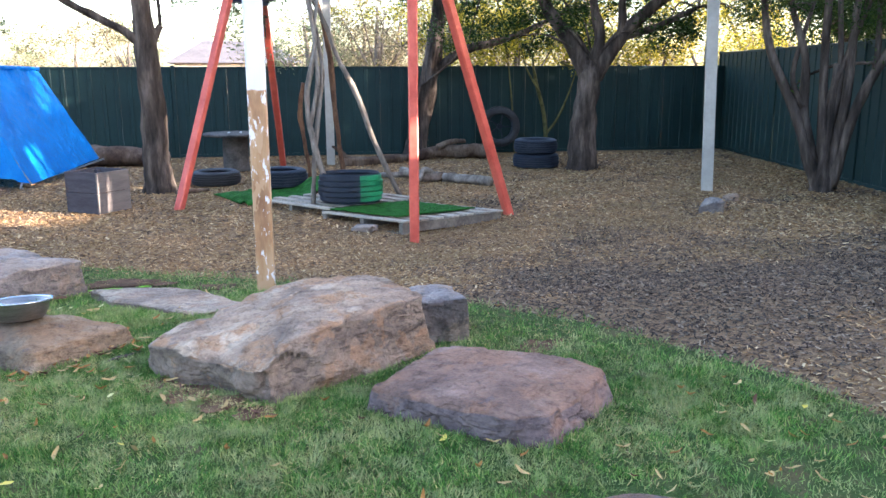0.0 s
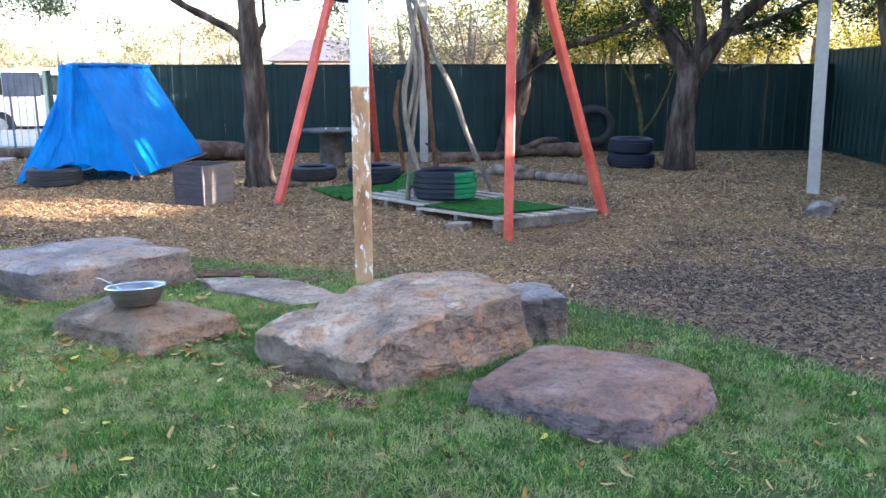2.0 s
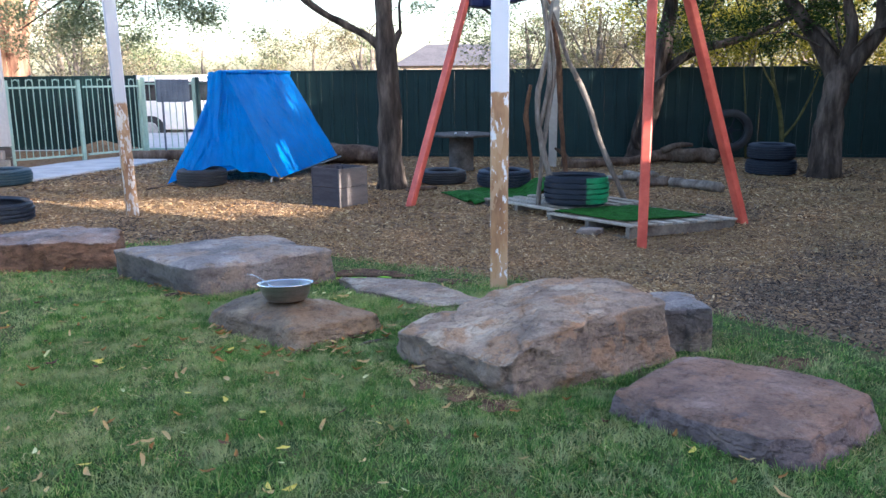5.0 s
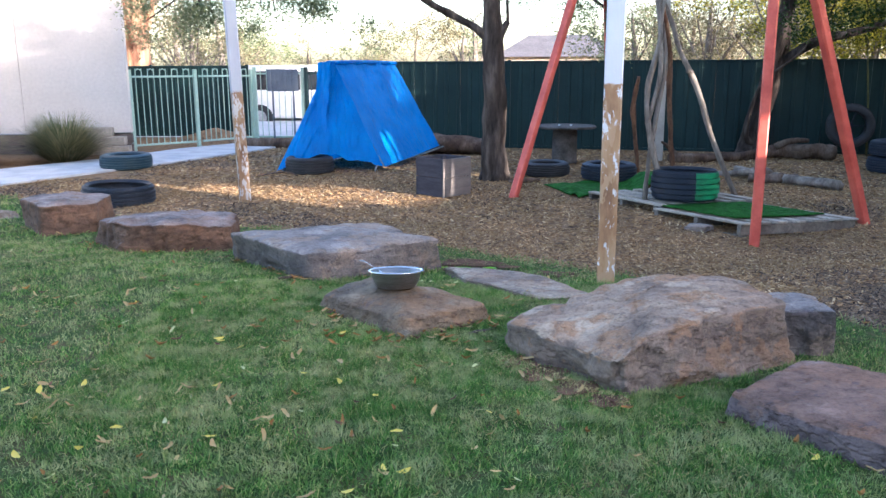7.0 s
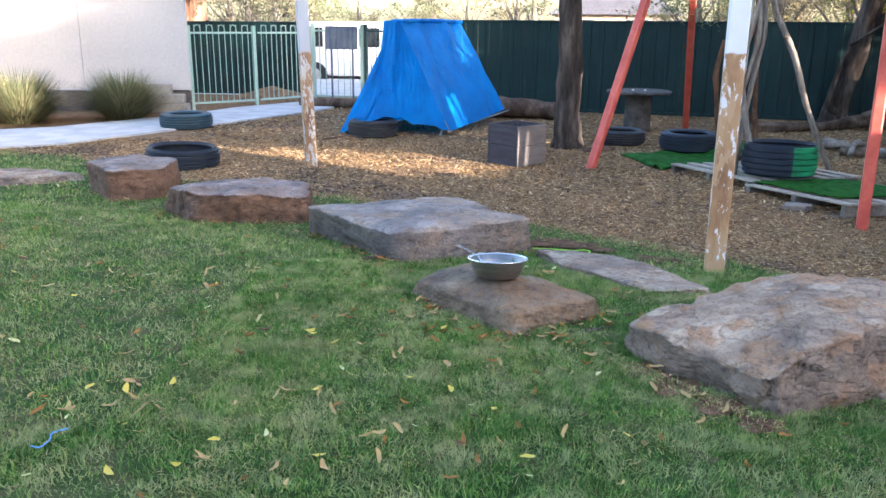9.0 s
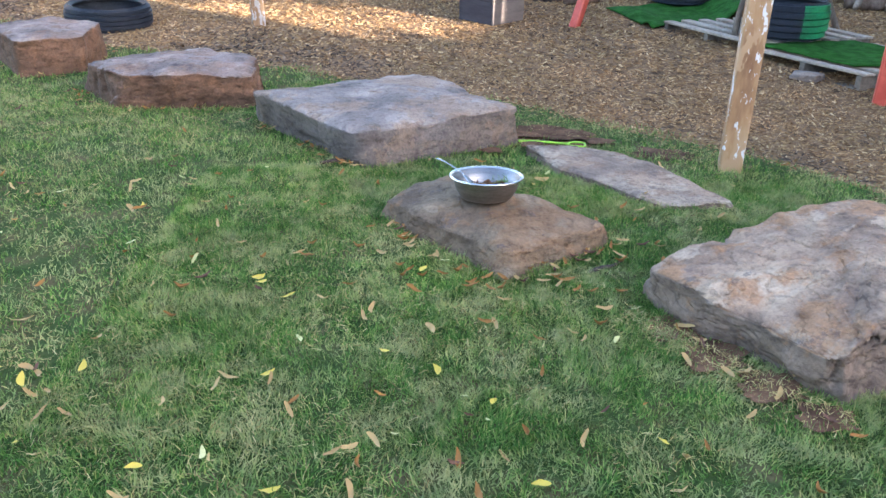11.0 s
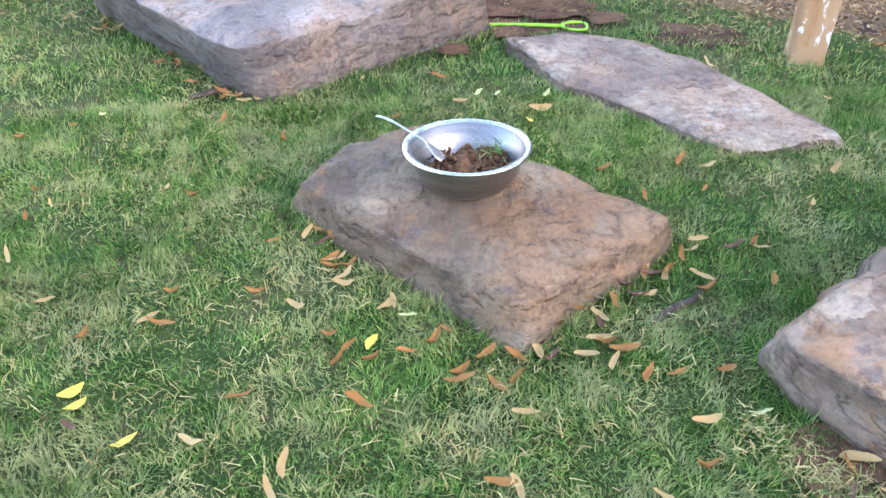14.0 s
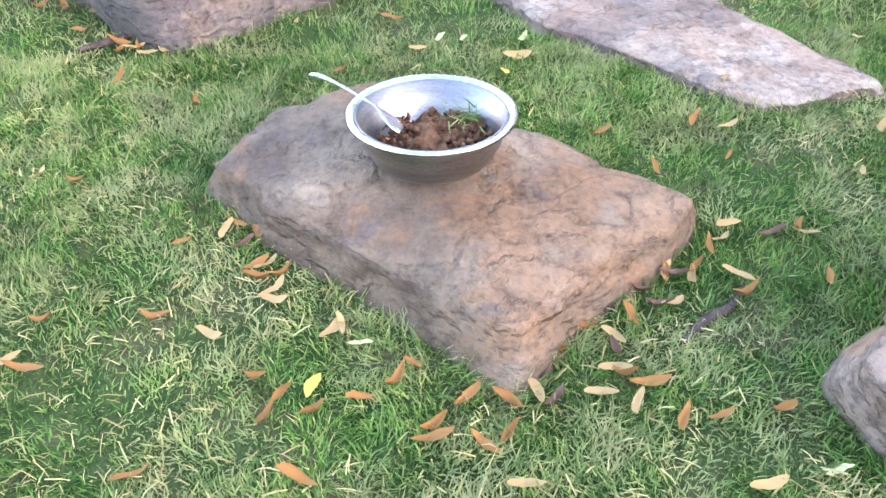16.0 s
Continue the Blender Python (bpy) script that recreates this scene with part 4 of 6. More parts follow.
def fold(p, u, v, seed, amp=0.05):
    d = Vector((0.8, -0.5, 0.3)).normalized()
    k = noise.noise(Vector((u * 3, v * 1.2, seed))) + 0.5 * noise.noise(Vector((u * 9 + v * 2, v * 2.5, seed + 5)))
    k += 0.5 * (0.35 - abs(noise.noise(Vector((u * 4 + v * 3.5, v * 2.2, seed + 9))))) + 0.3 * (0.3 - abs(noise.noise(Vector((u * 9 - v * 6, v * 5, seed + 12)))))
    return p + d * amp * k * math.sin(math.pi * min(max(u, 0.02), 0.98)) ** 0.3


def tarp_sheet(name, a, b, c, d, nu, nv, seed, amp=0.05, sag=0.0, ragged=0.0):
    bm = bmesh.new()
    vs = []
    for i in range(nu + 1):
        u = i / nu
        col = []
        for j in range(nv + 1):
            v = j / nv
            p = a.lerp(b, u).lerp(d.lerp(c, u), v)
            p = fold(p, u, v, seed, amp)
            p.z -= sag * math.sin(math.pi * u) * (1 - abs(2 * v - 1)) * 0.6
            if j == nv and ragged:
                p.z += ragged * (0.5 + noise.noise(Vector((u * 5, seed, 1))))
            p.z = max(p.z, 0.012)
            col.append(bm.verts.new(p))
        vs.append(col)
    for i in range(nu):
        for j in range(nv):
            bm.faces.new((vs[i][j], vs[i + 1][j], vs[i + 1][j + 1], vs[i][j + 1]))
    return part(name, bm, M_TARP, tent, smooth=True)


tarp_sheet("side_sheet", RF, RB, BR, FR, 64, 64, 1.0, 0.055, 0.03)
tarp_sheet("side_sheet", RB, RF, FL, BL, 40, 40, 2.0, 0.05)
tarp_sheet("front_flap", RF + Vector((-0.02, -0.02, 0)), RF + Vector((0.03, -0.02, 0)), Vector((-1.28, 12.36, 0.30)), FL + Vector((-0.06, -0.10, 0)), 44, 50, 3.0, 0.085)
tarp_sheet("front_flap", RF + Vector((0.0, -0.03, 0)), RF + Vector((0.05, -0.03, 0)), FR + Vector((0.0, -0.08, 0)), Vector((-1.42, 12.40, 0.26)), 44, 50, 4.0, 0.075, ragged=0.04)
tarp_sheet("hanging_fold", RF + Vector((-0.15, -0.15, 0.0)), RF + Vector((0.02, -0.17, 0.02)), RF + Vector((-0.03, -0.42, -0.93)), RF + Vector((-0.17, -0.38, -0.90)), 16, 26, 6.0, 0.05)
bm = bmesh.new()
tube(bm, [(*(RF - (RB - RF) * 0.03 + Vector((0, 0, 0.0))), 0.03), (*((RF + RB) / 2 + Vector((0, 0, 0.01))), 0.034), (*(RB + (RB - RF) * 0.02), 0.03)], 10, 8)
part("ridge_roll", bm, M_TARP, tent, smooth=True)
for a, b in ((RF, FR), (RF, FL), (RB, BR), (RB, BL), (FR + Vector((-0.1, 0.02, 0.03)), BR + Vector((0.06, 0.05, -0.02))), (FL, BL), (FR + Vector((-0.1, 0.02, 0.03)), FR + Vector((-0.1, 0.02, -0.05))), (RF, RB)):
    k = Vector((-0.05, -0.02, -0.07))
    part("frame_pipe", tube(bmesh.new(), [(*(a + k * (a.z > 1)), 0.014), (*(a.lerp(b, 0.5) + k * 0.5), 0.014), (*(b + k * (b.z > 1)), 0.014)], 8, 2), M_PIPE, tent, "thin galvanised pipe", smooth=True)


# ---- logs and branches ----
def log(pts, material, label, name="log", category="log", rough=0.35, seed=0, n=14, group="", twigs=()):
    x, y, z = pts[0][:3]
    o = Vector((x, y, 0))
    bm = tube(bmesh.new(), [(p[0] - x, p[1] - y, p[2], p[3]) for p in pts], n, 6, rough, seed)
    ob = tagged(part(name, bm, material, smooth=True, m=Matrix.Translation(o)), label, category, group)
    for i, tw in enumerate(twigs):
        part("stub", tube(bmesh.new(), [(p[0] - x, p[1] - y, p[2], p[3]) for p in tw], 8, 4, 0.3, seed + i + 9), material, ob, smooth=True)
    return ob


log([(-0.25, 14.9, 0.17, 0.16), (0.3, 14.7, 0.18, 0.165), (0.9, 14.55, 0.15, 0.145), (1.35, 14.4, 0.12, 0.12)], M_LOG, "thick grey log lying on chips beside the blue tent", seed=1, group="fallen logs on the bark chips")
log([(3.75, 13.3, 0.08, 0.07), (4.4, 13.35, 0.07, 0.065), (5.0, 13.6, 0.07, 0.075), (5.6, 13.75, 0.13, 0.10), (6.1, 13.6, 0.12, 0.12), (6.35, 13.55, 0.10, 0.11)], M_LOG, "long crooked brown log lying along the back fence", seed=2, rough=0.6, group="fallen logs on the bark chips",
    twigs=([(3.85, 13.3, 0.12, 0.05), (3.72, 13.25, 0.25, 0.035), (3.6, 13.2, 0.33, 0.015)], [(5.5, 13.7, 0.2, 0.06), (5.7, 13.6, 0.3, 0.05), (5.9, 13.45, 0.31, 0.03)]))
log([(4.15, 11.75, 0.10, 0.045), (4.42, 11.3, 0.05, 0.06), (4.6, 10.85, 0.07, 0.058), (4.85, 10.42, 0.055, 0.062)], M_STICK, "pale crooked branch log lying on the bark chips", seed=3, rough=0.5, group="fallen logs on the bark chips",
    twigs=([(4.4, 11.3, 0.1, 0.05), (4.25, 11.15, 0.16, 0.04), (4.1, 10.95, 0.05, 0.03)], [(4.3, 11.5, 0.1, 0.05), (4.05, 11.6, 0.06, 0.04), (3.8, 11.75, 0.05, 0.03)]))
log([(4.1, 11.2, 0.06, 0.06), (4.4, 11.1, 0.05, 0.065), (4.7, 11.15, 0.05, 0.055)], M_LOG, "short dark piece of branch among the logs", seed=4, rough=0.5, group="fallen logs on the bark chips")
log([(-3.2, 16.1, 0.08, 0.09), (-1.2, 15.6, 0.08, 0.09)], M_LOG, "low timber edging beside the gate path", name="edging_log", seed=5, rough=0.2)
log([(1.15, 11.2, 0.02, 0.025), (1.35, 11.25, 0.03, 0.03), (1.55, 11.35, 0.02, 0.02)], M_LOG, "flat strip of bark at the foot of a tree", name="bark_strip", seed=6)

log([(2.57, 9.44, 0.05, 0.034), (2.46, 9.46, 0.4, 0.031), (2.36, 9.47, 0.8, 0.029), (2.33, 9.47, 1.2, 0.027), (2.42, 9.46, 1.7, 0.024), (2.36, 9.47, 2.18, 0.022), (2.3, 9.6, 2.6, 0.017)], M_STICK, "tall bleached forked branch leaning up from the pallet", "branch_pole", "branch", 0.5, 11, 10, "branch poles of a stick teepee",
    twigs=([(2.36, 9.47, 0.9, 0.024), (2.44, 9.45, 1.35, 0.024), (2.42, 9.46, 1.8, 0.020), (2.5, 9.5, 2.3, 0.017)],))
log([(2.36, 9.5, 0.05, 0.024), (2.38, 9.48, 0.5, 0.023), (2.44, 9.47, 1.0, 0.023), (2.49, 9.46, 1.5, 0.020), (2.38, 9.5, 2.2, 0.019)], M_STICK, "second bleached branch standing on the pallet", "branch_pole", "branch", 0.5, 12, 10, "branch poles of a stick teepee")
log([(3.54, 10.12, -0.01, 0.029), (3.28, 10.2, 0.6, 0.027), (3.08, 10.28, 1.21, 0.030), (2.9, 10.35, 1.6, 0.027), (2.79, 10.4, 1.96, 0.027), (2.6, 10.45, 2.35, 0.020)], M_STICK, "long pale branch leaning inward over the tyre", "branch_pole", "branch", 0.45, 13, 10, "branch poles of a stick teepee",
    twigs=([(3.0, 10.3, 1.36, 0.03), (2.95, 10.3, 1.5, 0.02)],))
log([(3.45, 12.1, 0.0, 0.034), (3.35, 12.0, 0.6, 0.031), (3.28, 11.9, 1.1, 0.034), (3.2, 11.75, 1.7, 0.031), (2.95, 11.4, 2.4, 0.024)], M_STICKB, "reddish brown branch with peeling bark standing upright", "branch_pole", "branch", 0.6, 14, 10, "branch poles of a stick teepee")
log([(3.0, 12.2, 0.0, 0.027), (2.92, 12.1, 0.5, 0.027), (2.85, 12.0, 0.9, 0.034), (2.88, 11.9, 1.3, 0.020)], M_STICKB, "short brown branch with bark hanging off", "branch_pole", "branch", 0.6, 15, 10, "branch poles of a stick teepee")


# ---- trees ----
LEAF_V = [(0, 0, 0), (0.5, 0.16, 0.03), (1, 0, -0.03), (0.5, -0.16, 0.03)]
LEAF_F = [(0, 1, 2, 3)]


def foliage(parent, clumps, per, size, material, seed, droop=0.5, label=""):
    """clumps: (x, y, z, r). Leaves round each, thinning outward."""
    rng = np.random.default_rng(seed)
    P, Q = [], []
    for x, y, z, r in clumps:
        sub = rng.normal(0, 0.5, (max(3, int(r * 9)), 3)) * r
        n = int(per * min(r * r, 0.25 + r))
        pick = sub[rng.integers(0, len(sub), n)]
        p = pick + rng.normal(0, 0.16 * min(r, 1.0) + 0.05, (n, 3))
        p[:, 2] *= 0.75
        P.append(p + np.array([x, y, z]))
    P = np.concatenate(P)
    n = len(P)
    R = rots(rng, n, 0.9)
    s = rng.uniform(0.6, 1.3, n) * size
    ob = scatter("crown", LEAF_V, LEAF_F, P, R, s, material, kind="stuff", label=label)
    ob.parent = parent
    return ob


def tree(x, y, trunk, limbs, clumps, per, size, bark, leaves, label, seed, twigs=True, name="tree", n=14, group="trees"):
    t = root(name, pose(x, y, 0), label, "tree", group)
    rel = lambda pts: [(p[0] - x, p[1] - y, p[2], p[3]) for p in pts]
    part("trunk", tube(bmesh.new(), rel(trunk), n, 6, 0.28, seed), bark, t, smooth=True)
    for i, lb in enumerate(limbs):
        part("limb", tube(bmesh.new(), rel(lb), 8, 5, 0.3, seed + i + 1), bark, t, smooth=True)
    if twigs:
        rng = random.Random(seed)
        bm = bmesh.new()
        ends = [l[-1] for l in limbs] + [trunk[-1]]
        for c in clumps:
            e = min(ends, key=lambda q: (Vector(q[:3]) - Vector(c[:3])).length)
            mid = (Vector(e[:3]) + Vector(c[:3])) / 2 + Vector((rng.uniform(-.2, .2), rng.uniform(-.2, .2), rng.uniform(0, .25)))
            tube(bm, rel([(*e[:3], 0.022), (*mid, 0.016), (*c[:3], 0.007)]), 5, 3)
        part("twig_work", bm, bark, t, smooth=True)["kind"] = "stuff"
    cl = [(c[0] - x, c[1] - y, c[2], c[3]) for c in clumps]
    foliage(t, cl, per, size, leaves, seed)
    return t


tree(1.005, 11.5, [(1.005, 11.5, -0.05, 0.21), (1, 11.5, 0.18, 0.165), (0.985, 11.5, 0.6, 0.145), (0.985, 11.5, 1.2, 0.14), (0.965, 11.5, 1.76, 0.125), (0.945, 11.5, 2.3, 0.10), (0.885, 11.5, 3.2, 0.07), (0.785, 11.6, 4.2, 0.03)],
     [[(0.985, 11.5, 1.70, 0.07), (0.775, 11.51, 1.89, 0.05), (0.455, 11.53, 2.07, 0.045), (0.185, 11.55, 2.22, 0.04), (-0.515, 11.6, 2.7, 0.03), (-1.515, 11.7, 3.0, 0.015)],
      [(1.005, 11.5, 1.72, 0.07), (1.075, 11.5, 1.86, 0.05), (1.145, 11.5, 1.98, 0.035)],
      [(0.935, 11.5, 2.3, 0.05), (1.485, 11.55, 2.9, 0.035), (2.085, 11.6, 2.7, 0.02), (2.385, 11.5, 2.1, 0.01)],
      [(0.925, 11.5, 2.6, 0.04), (0.485, 11.3, 3.2, 0.03), (-0.215, 11.2, 3.6, 0.015)]],
     # The clumps above z 4 are unseen, added for overhead shade.
     [(-3.1, 11.9, 2.3, 0.6), (-2.9, 12.2, 2.15, 0.45), (-2.3, 12.1, 2.25, 0.45), (-1.8, 12.2, 2.15, 0.42), (-1.3, 12.1, 2.3, 0.42), (-3.3, 12.1, 2.35, 0.4), (-2.1, 11.7, 2.4, 0.42), (-1.5, 11.7, 2.42, 0.42), (-2.7, 11.8, 2.2, 0.4), (-2.3, 11.8, 2.15, 0.42), (-1.9, 11.8, 2.2, 0.4), (-1.5, 11.8, 2.15, 0.42), (-1.1, 11.8, 2.35, 0.4), (-3.4, 11.9, 2.0, 0.3), (-0.9, 11.8, 2.75, 0.5), (-0.2, 11.8, 2.9, 0.5), (1.5, 11.7, 2.45, 0.35), (2.0, 11.6, 2.15, 0.42), (2.35, 11.5, 1.85, 0.28), (2.45, 11.4, 2.3, 0.35), (0.5, 11.5, 3.6, 0.9), (-1.2, 11.6, 3.5, 0.9), (1.6, 11.5, 3.5, 0.9), (-2.6, 11.6, 3.1, 0.8), (0.6, 11.4, 4.4, 1.4), (1.8, 11.2, 4.2, 1.2)],
     5200, 0.05, M_BARK, F_OLIVE, "slender dark barked tree with one low side limb by the planter", 21)

tree(5.5, 14.5, [(5.42, 14.56, -0.05, 0.22), (5.5, 14.54, 0.3, 0.17), (5.65, 14.48, 1.1, 0.15), (5.76, 14.44, 1.8, 0.14), (5.84, 14.41, 2.6, 0.11), (5.9, 14.4, 3.6, 0.06)],
     [[(5.7, 14.46, 1.4, 0.10), (5.95, 14.37, 1.62, 0.085), (6.3, 14.2, 1.84, 0.075), (6.8, 14.0, 1.97, 0.06), (7.34, 13.81, 2.2, 0.045), (7.9, 13.6, 2.5, 0.02)],
      [(5.52, 14.5, 0.1, 0.07), (5.3, 14.4, 0.35, 0.05), (5.38, 14.4, 0.8, 0.03), (5.5, 14.4, 1.2, 0.015)]],
     # The last four clumps stand out of view to shade the back fence.
     [(6.2, 14.2, 2.2, 0.5), (6.9, 13.9, 2.25, 0.5), (7.6, 13.7, 2.15, 0.45), (8.2, 13.4, 2.2, 0.5), (7.2, 13.8, 1.8, 0.25), (5.6, 14.4, 2.9, 0.5), (6.3, 14.2, 3.3, 0.8), (7.4, 13.8, 3.3, 0.8), (5.2, 14.4, 3.5, 0.7), (4.6, 13.6, 3.1, 0.35), (4.4, 13.2, 2.75, 0.22), (5.6, 14.6, 4.4, 1.5), (7.2, 14.2, 4.4, 1.5), (4.2, 14.4, 4.3, 1.3), (6.4, 13.4, 4.0, 1.2)],
     3200, 0.07, M_BARK, F_DARK, "leaning dark tree with a long side limb at the back fence", 22)

tree(6.9, 11.56, [(6.88, 11.58, -0.05, 0.25), (6.90, 11.57, 0.2, 0.205), (6.90, 11.57, 0.66, 0.175), (6.93, 11.54, 1.1, 0.165), (6.97, 11.52, 1.45, 0.17), (6.98, 11.51, 1.6, 0.11)],
     [[(6.95, 11.55, 1.35, 0.14), (6.75, 11.65, 1.8, 0.12), (6.47, 11.83, 2.26, 0.09), (6.2, 12.0, 2.8, 0.06), (5.8, 12.2, 3.3, 0.03)],
      [(7.0, 11.5, 1.35, 0.14), (7.26, 11.34, 1.86, 0.11), (7.64, 11.10, 2.32, 0.085), (8.2, 10.8, 2.8, 0.05)],
      [(6.99, 11.52, 1.4, 0.10), (7.05, 11.46, 1.94, 0.08), (6.97, 11.51, 2.41, 0.06), (6.9, 11.5, 3.2, 0.03)],
      [(7.1, 11.45, 1.55, 0.09), (7.3, 11.3, 2.0, 0.07), (7.3, 11.3, 2.5, 0.05), (7.4, 11.3, 3.2, 0.03)],
      [(7.3, 11.3, 1.92, 0.06), (7.7, 11.1, 2.05, 0.05), (8.15, 10.77, 2.31, 0.03)]],
     [(5.4, 12.5, 2.35, 0.38), (5.9, 12.2, 2.2, 0.38), (6.3, 11.9, 2.3, 0.3), (5.5, 12.5, 1.95, 0.2), (6.1, 12.2, 1.95, 0.25), (6.6, 11.8, 2.1, 0.3), (7.5, 11.2, 1.95, 0.32), (7.85, 11.05, 1.75, 0.25), (8.1, 11.2, 2.2, 0.45), (7.9, 11.0, 2.15, 0.3), (8.3, 10.7, 2.1, 0.35), (8.6, 10.4, 2.2, 0.35),
      # Wide clumps from z 3.6 up are an added, unseen canopy shading the chips.
      (7.8, 11.2, 2.75, 0.5), (6.9, 11.6, 2.85, 0.5), (7.0, 11.4, 3.4, 0.9), (6.0, 12.0, 3.3, 0.8), (8.0, 10.9, 3.3, 0.8), (8.8, 10.3, 2.9, 0.6), (8.0, 11.8, 2.5, 0.5), (7.2, 12.2, 2.4, 0.5), (6.8, 11.6, 4.3, 1.7), (8.6, 10.8, 4.2, 1.6), (5.2, 12.0, 4.4, 1.4), (7.6, 12.8, 4.2, 1.5), (7.2, 10.0, 4.4, 1.5), (9.4, 12.0, 3.6, 1.3), (6.4, 8.2, 4.3, 1.9), (8.2, 6.6, 4.4, 1.9), (4.8, 9.6, 4.6, 1.8), (8.8, 9.0, 4.1, 1.7), (5.6, 6.2, 4.7, 1.8), (7.0, 4.4, 4.7, 1.8), (3.9, 7.6, 4.9, 1.6)],
     4300, 0.065, M_BARK, F_DARK, "stout dark trunked tree forking low, over the stacked tyres", 23)

SH = [[(8.21, 8.5, -0.03, 0.09), (8.08, 8.62, 0.4, 0.07), (7.98, 8.75, 0.92, 0.06), (7.75, 8.99, 1.65, 0.05), (7.68, 9.07, 2.24, 0.035), (7.6, 9.1, 2.8, 0.02)],
      [(8.18, 8.53, 0.1, 0.08), (8.05, 8.7, 0.9, 0.055), (8.01, 8.72, 1.58, 0.045), (7.87, 8.86, 2.23, 0.035), (7.8, 8.9, 2.9, 0.02)],
      [(8.22, 8.5, 0.1, 0.08), (8.15, 8.56, 1.25, 0.05), (8.14, 8.58, 2.21, 0.04), (8.1, 8.6, 2.9, 0.02)],
      [(8.25, 8.47, 0.1, 0.08), (8.32, 8.38, 1.13, 0.055), (8.34, 8.36, 2.2, 0.04), (8.4, 8.3, 2.9, 0.02)],
      [(8.27, 8.45, 0.05, 0.08), (8.41, 8.29, 1.06, 0.055), (8.63, 8.05, 1.82, 0.045), (8.7, 7.9, 2.5, 0.02)],
      [(8.2, 8.5, 0.5, 0.04), (8.28, 8.45, 1.3, 0.035), (8.22, 8.5, 2.3, 0.025)],
      [(8.3, 8.42, 0.6, 0.05), (8.5, 8.2, 1.4, 0.035), (8.48, 8.2, 2.3, 0.025)],
      [(8.02, 8.7, 1.0, 0.035), (7.92, 8.8, 1.4, 0.03), (8.05, 8.7, 2.2, 0.02)],
      [(8.15, 8.56, 0.9, 0.035), (8.3, 8.4, 1.6, 0.03), (8.45, 8.25, 2.3, 0.02)]]
tree(8.21, 8.5, [(8.21, 8.5, -0.08, 0.17), (8.21, 8.5, 0.06, 0.13), (8.22, 8.5, 0.25, 0.10), (8.22, 8.49, 0.6, 0.06), (8.24, 8.48, 1.5, 0.035)], SH,
     # The three largest clumps are out of sight, put there as shade.
     [(8.4, 8.3, 2.0, 0.3), (8.6, 8.1, 1.9, 0.3), (8.0, 8.7, 2.1, 0.25), (8.75, 7.9, 2.1, 0.35), (8.85, 7.8, 1.7, 0.2), (7.55, 9.2, 2.35, 0.28), (7.9, 8.8, 2.3, 0.28), (8.2, 8.5, 2.25, 0.3), (8.5, 8.25, 2.1, 0.3), (8.65, 8.0, 2.15, 0.35), (8.7, 7.9, 1.8, 0.22), (8.55, 8.1, 1.5, 0.12), (7.8, 9.0, 2.9, 0.5), (8.4, 8.3, 2.9, 0.6), (7.9, 8.8, 1.2, 0.1), (8.9, 7.7, 2.6, 0.5), (8.2, 8.5, 3.8, 1.4), (9.0, 7.2, 3.6, 1.2), (7.4, 9.4, 3.9, 1.2)],
     3400, 0.05, M_BARK, F_DARK, "many stemmed dark shrub tree beside the side fence", 24, name="shrub_tree", n=10)
tree(7.65, 13.86, [(7.65, 13.86, -0.02, 0.04), (7.59, 13.89, 0.71, 0.035), (7.45, 13.95, 1.3, 0.03), (7.40, 13.99, 1.7, 0.02)],
     [[(7.63, 13.87, 0.35, 0.025), (7.81, 13.78, 0.65, 0.02), (7.97, 13.69, 1.1, 0.015), (8.05, 13.6, 1.5, 0.008)], [(7.5, 13.9, 1.1, 0.02), (7.3, 14.0, 1.5, 0.015), (7.2, 14.05, 1.9, 0.008)], [(7.15, 14.12, 0.0, 0.018), (7.1, 14.15, 0.9, 0.015), (7.02, 14.17, 1.7, 0.01)]],
     [(7.3, 14.0, 1.75, 0.22), (7.5, 13.9, 1.85, 0.22), (8.0, 13.7, 1.6, 0.2), (7.0, 14.1, 1.8, 0.2), (8.3, 13.6, 1.9, 0.3), (7.8, 13.8, 2.0, 0.25)], 1500, 0.06, mat("green young bark", (0.06, 0.06, 0.025), (0.13, 0.125, 0.05), 8, spec=0.1), F_GOLD,
     "thin young tree with green stems against the back fence", 25, name="sapling", n=8)


# Far bark, its colour lightened to stand in for haze.
M_BARKF = mat("haze lightened grey brown bark", (0.10, 0.085, 0.07), (0.2, 0.17, 0.14), 5, 0.9, fine=20, bmp=0.6, stretch=(1, 1, 0.3), spec=0.1)


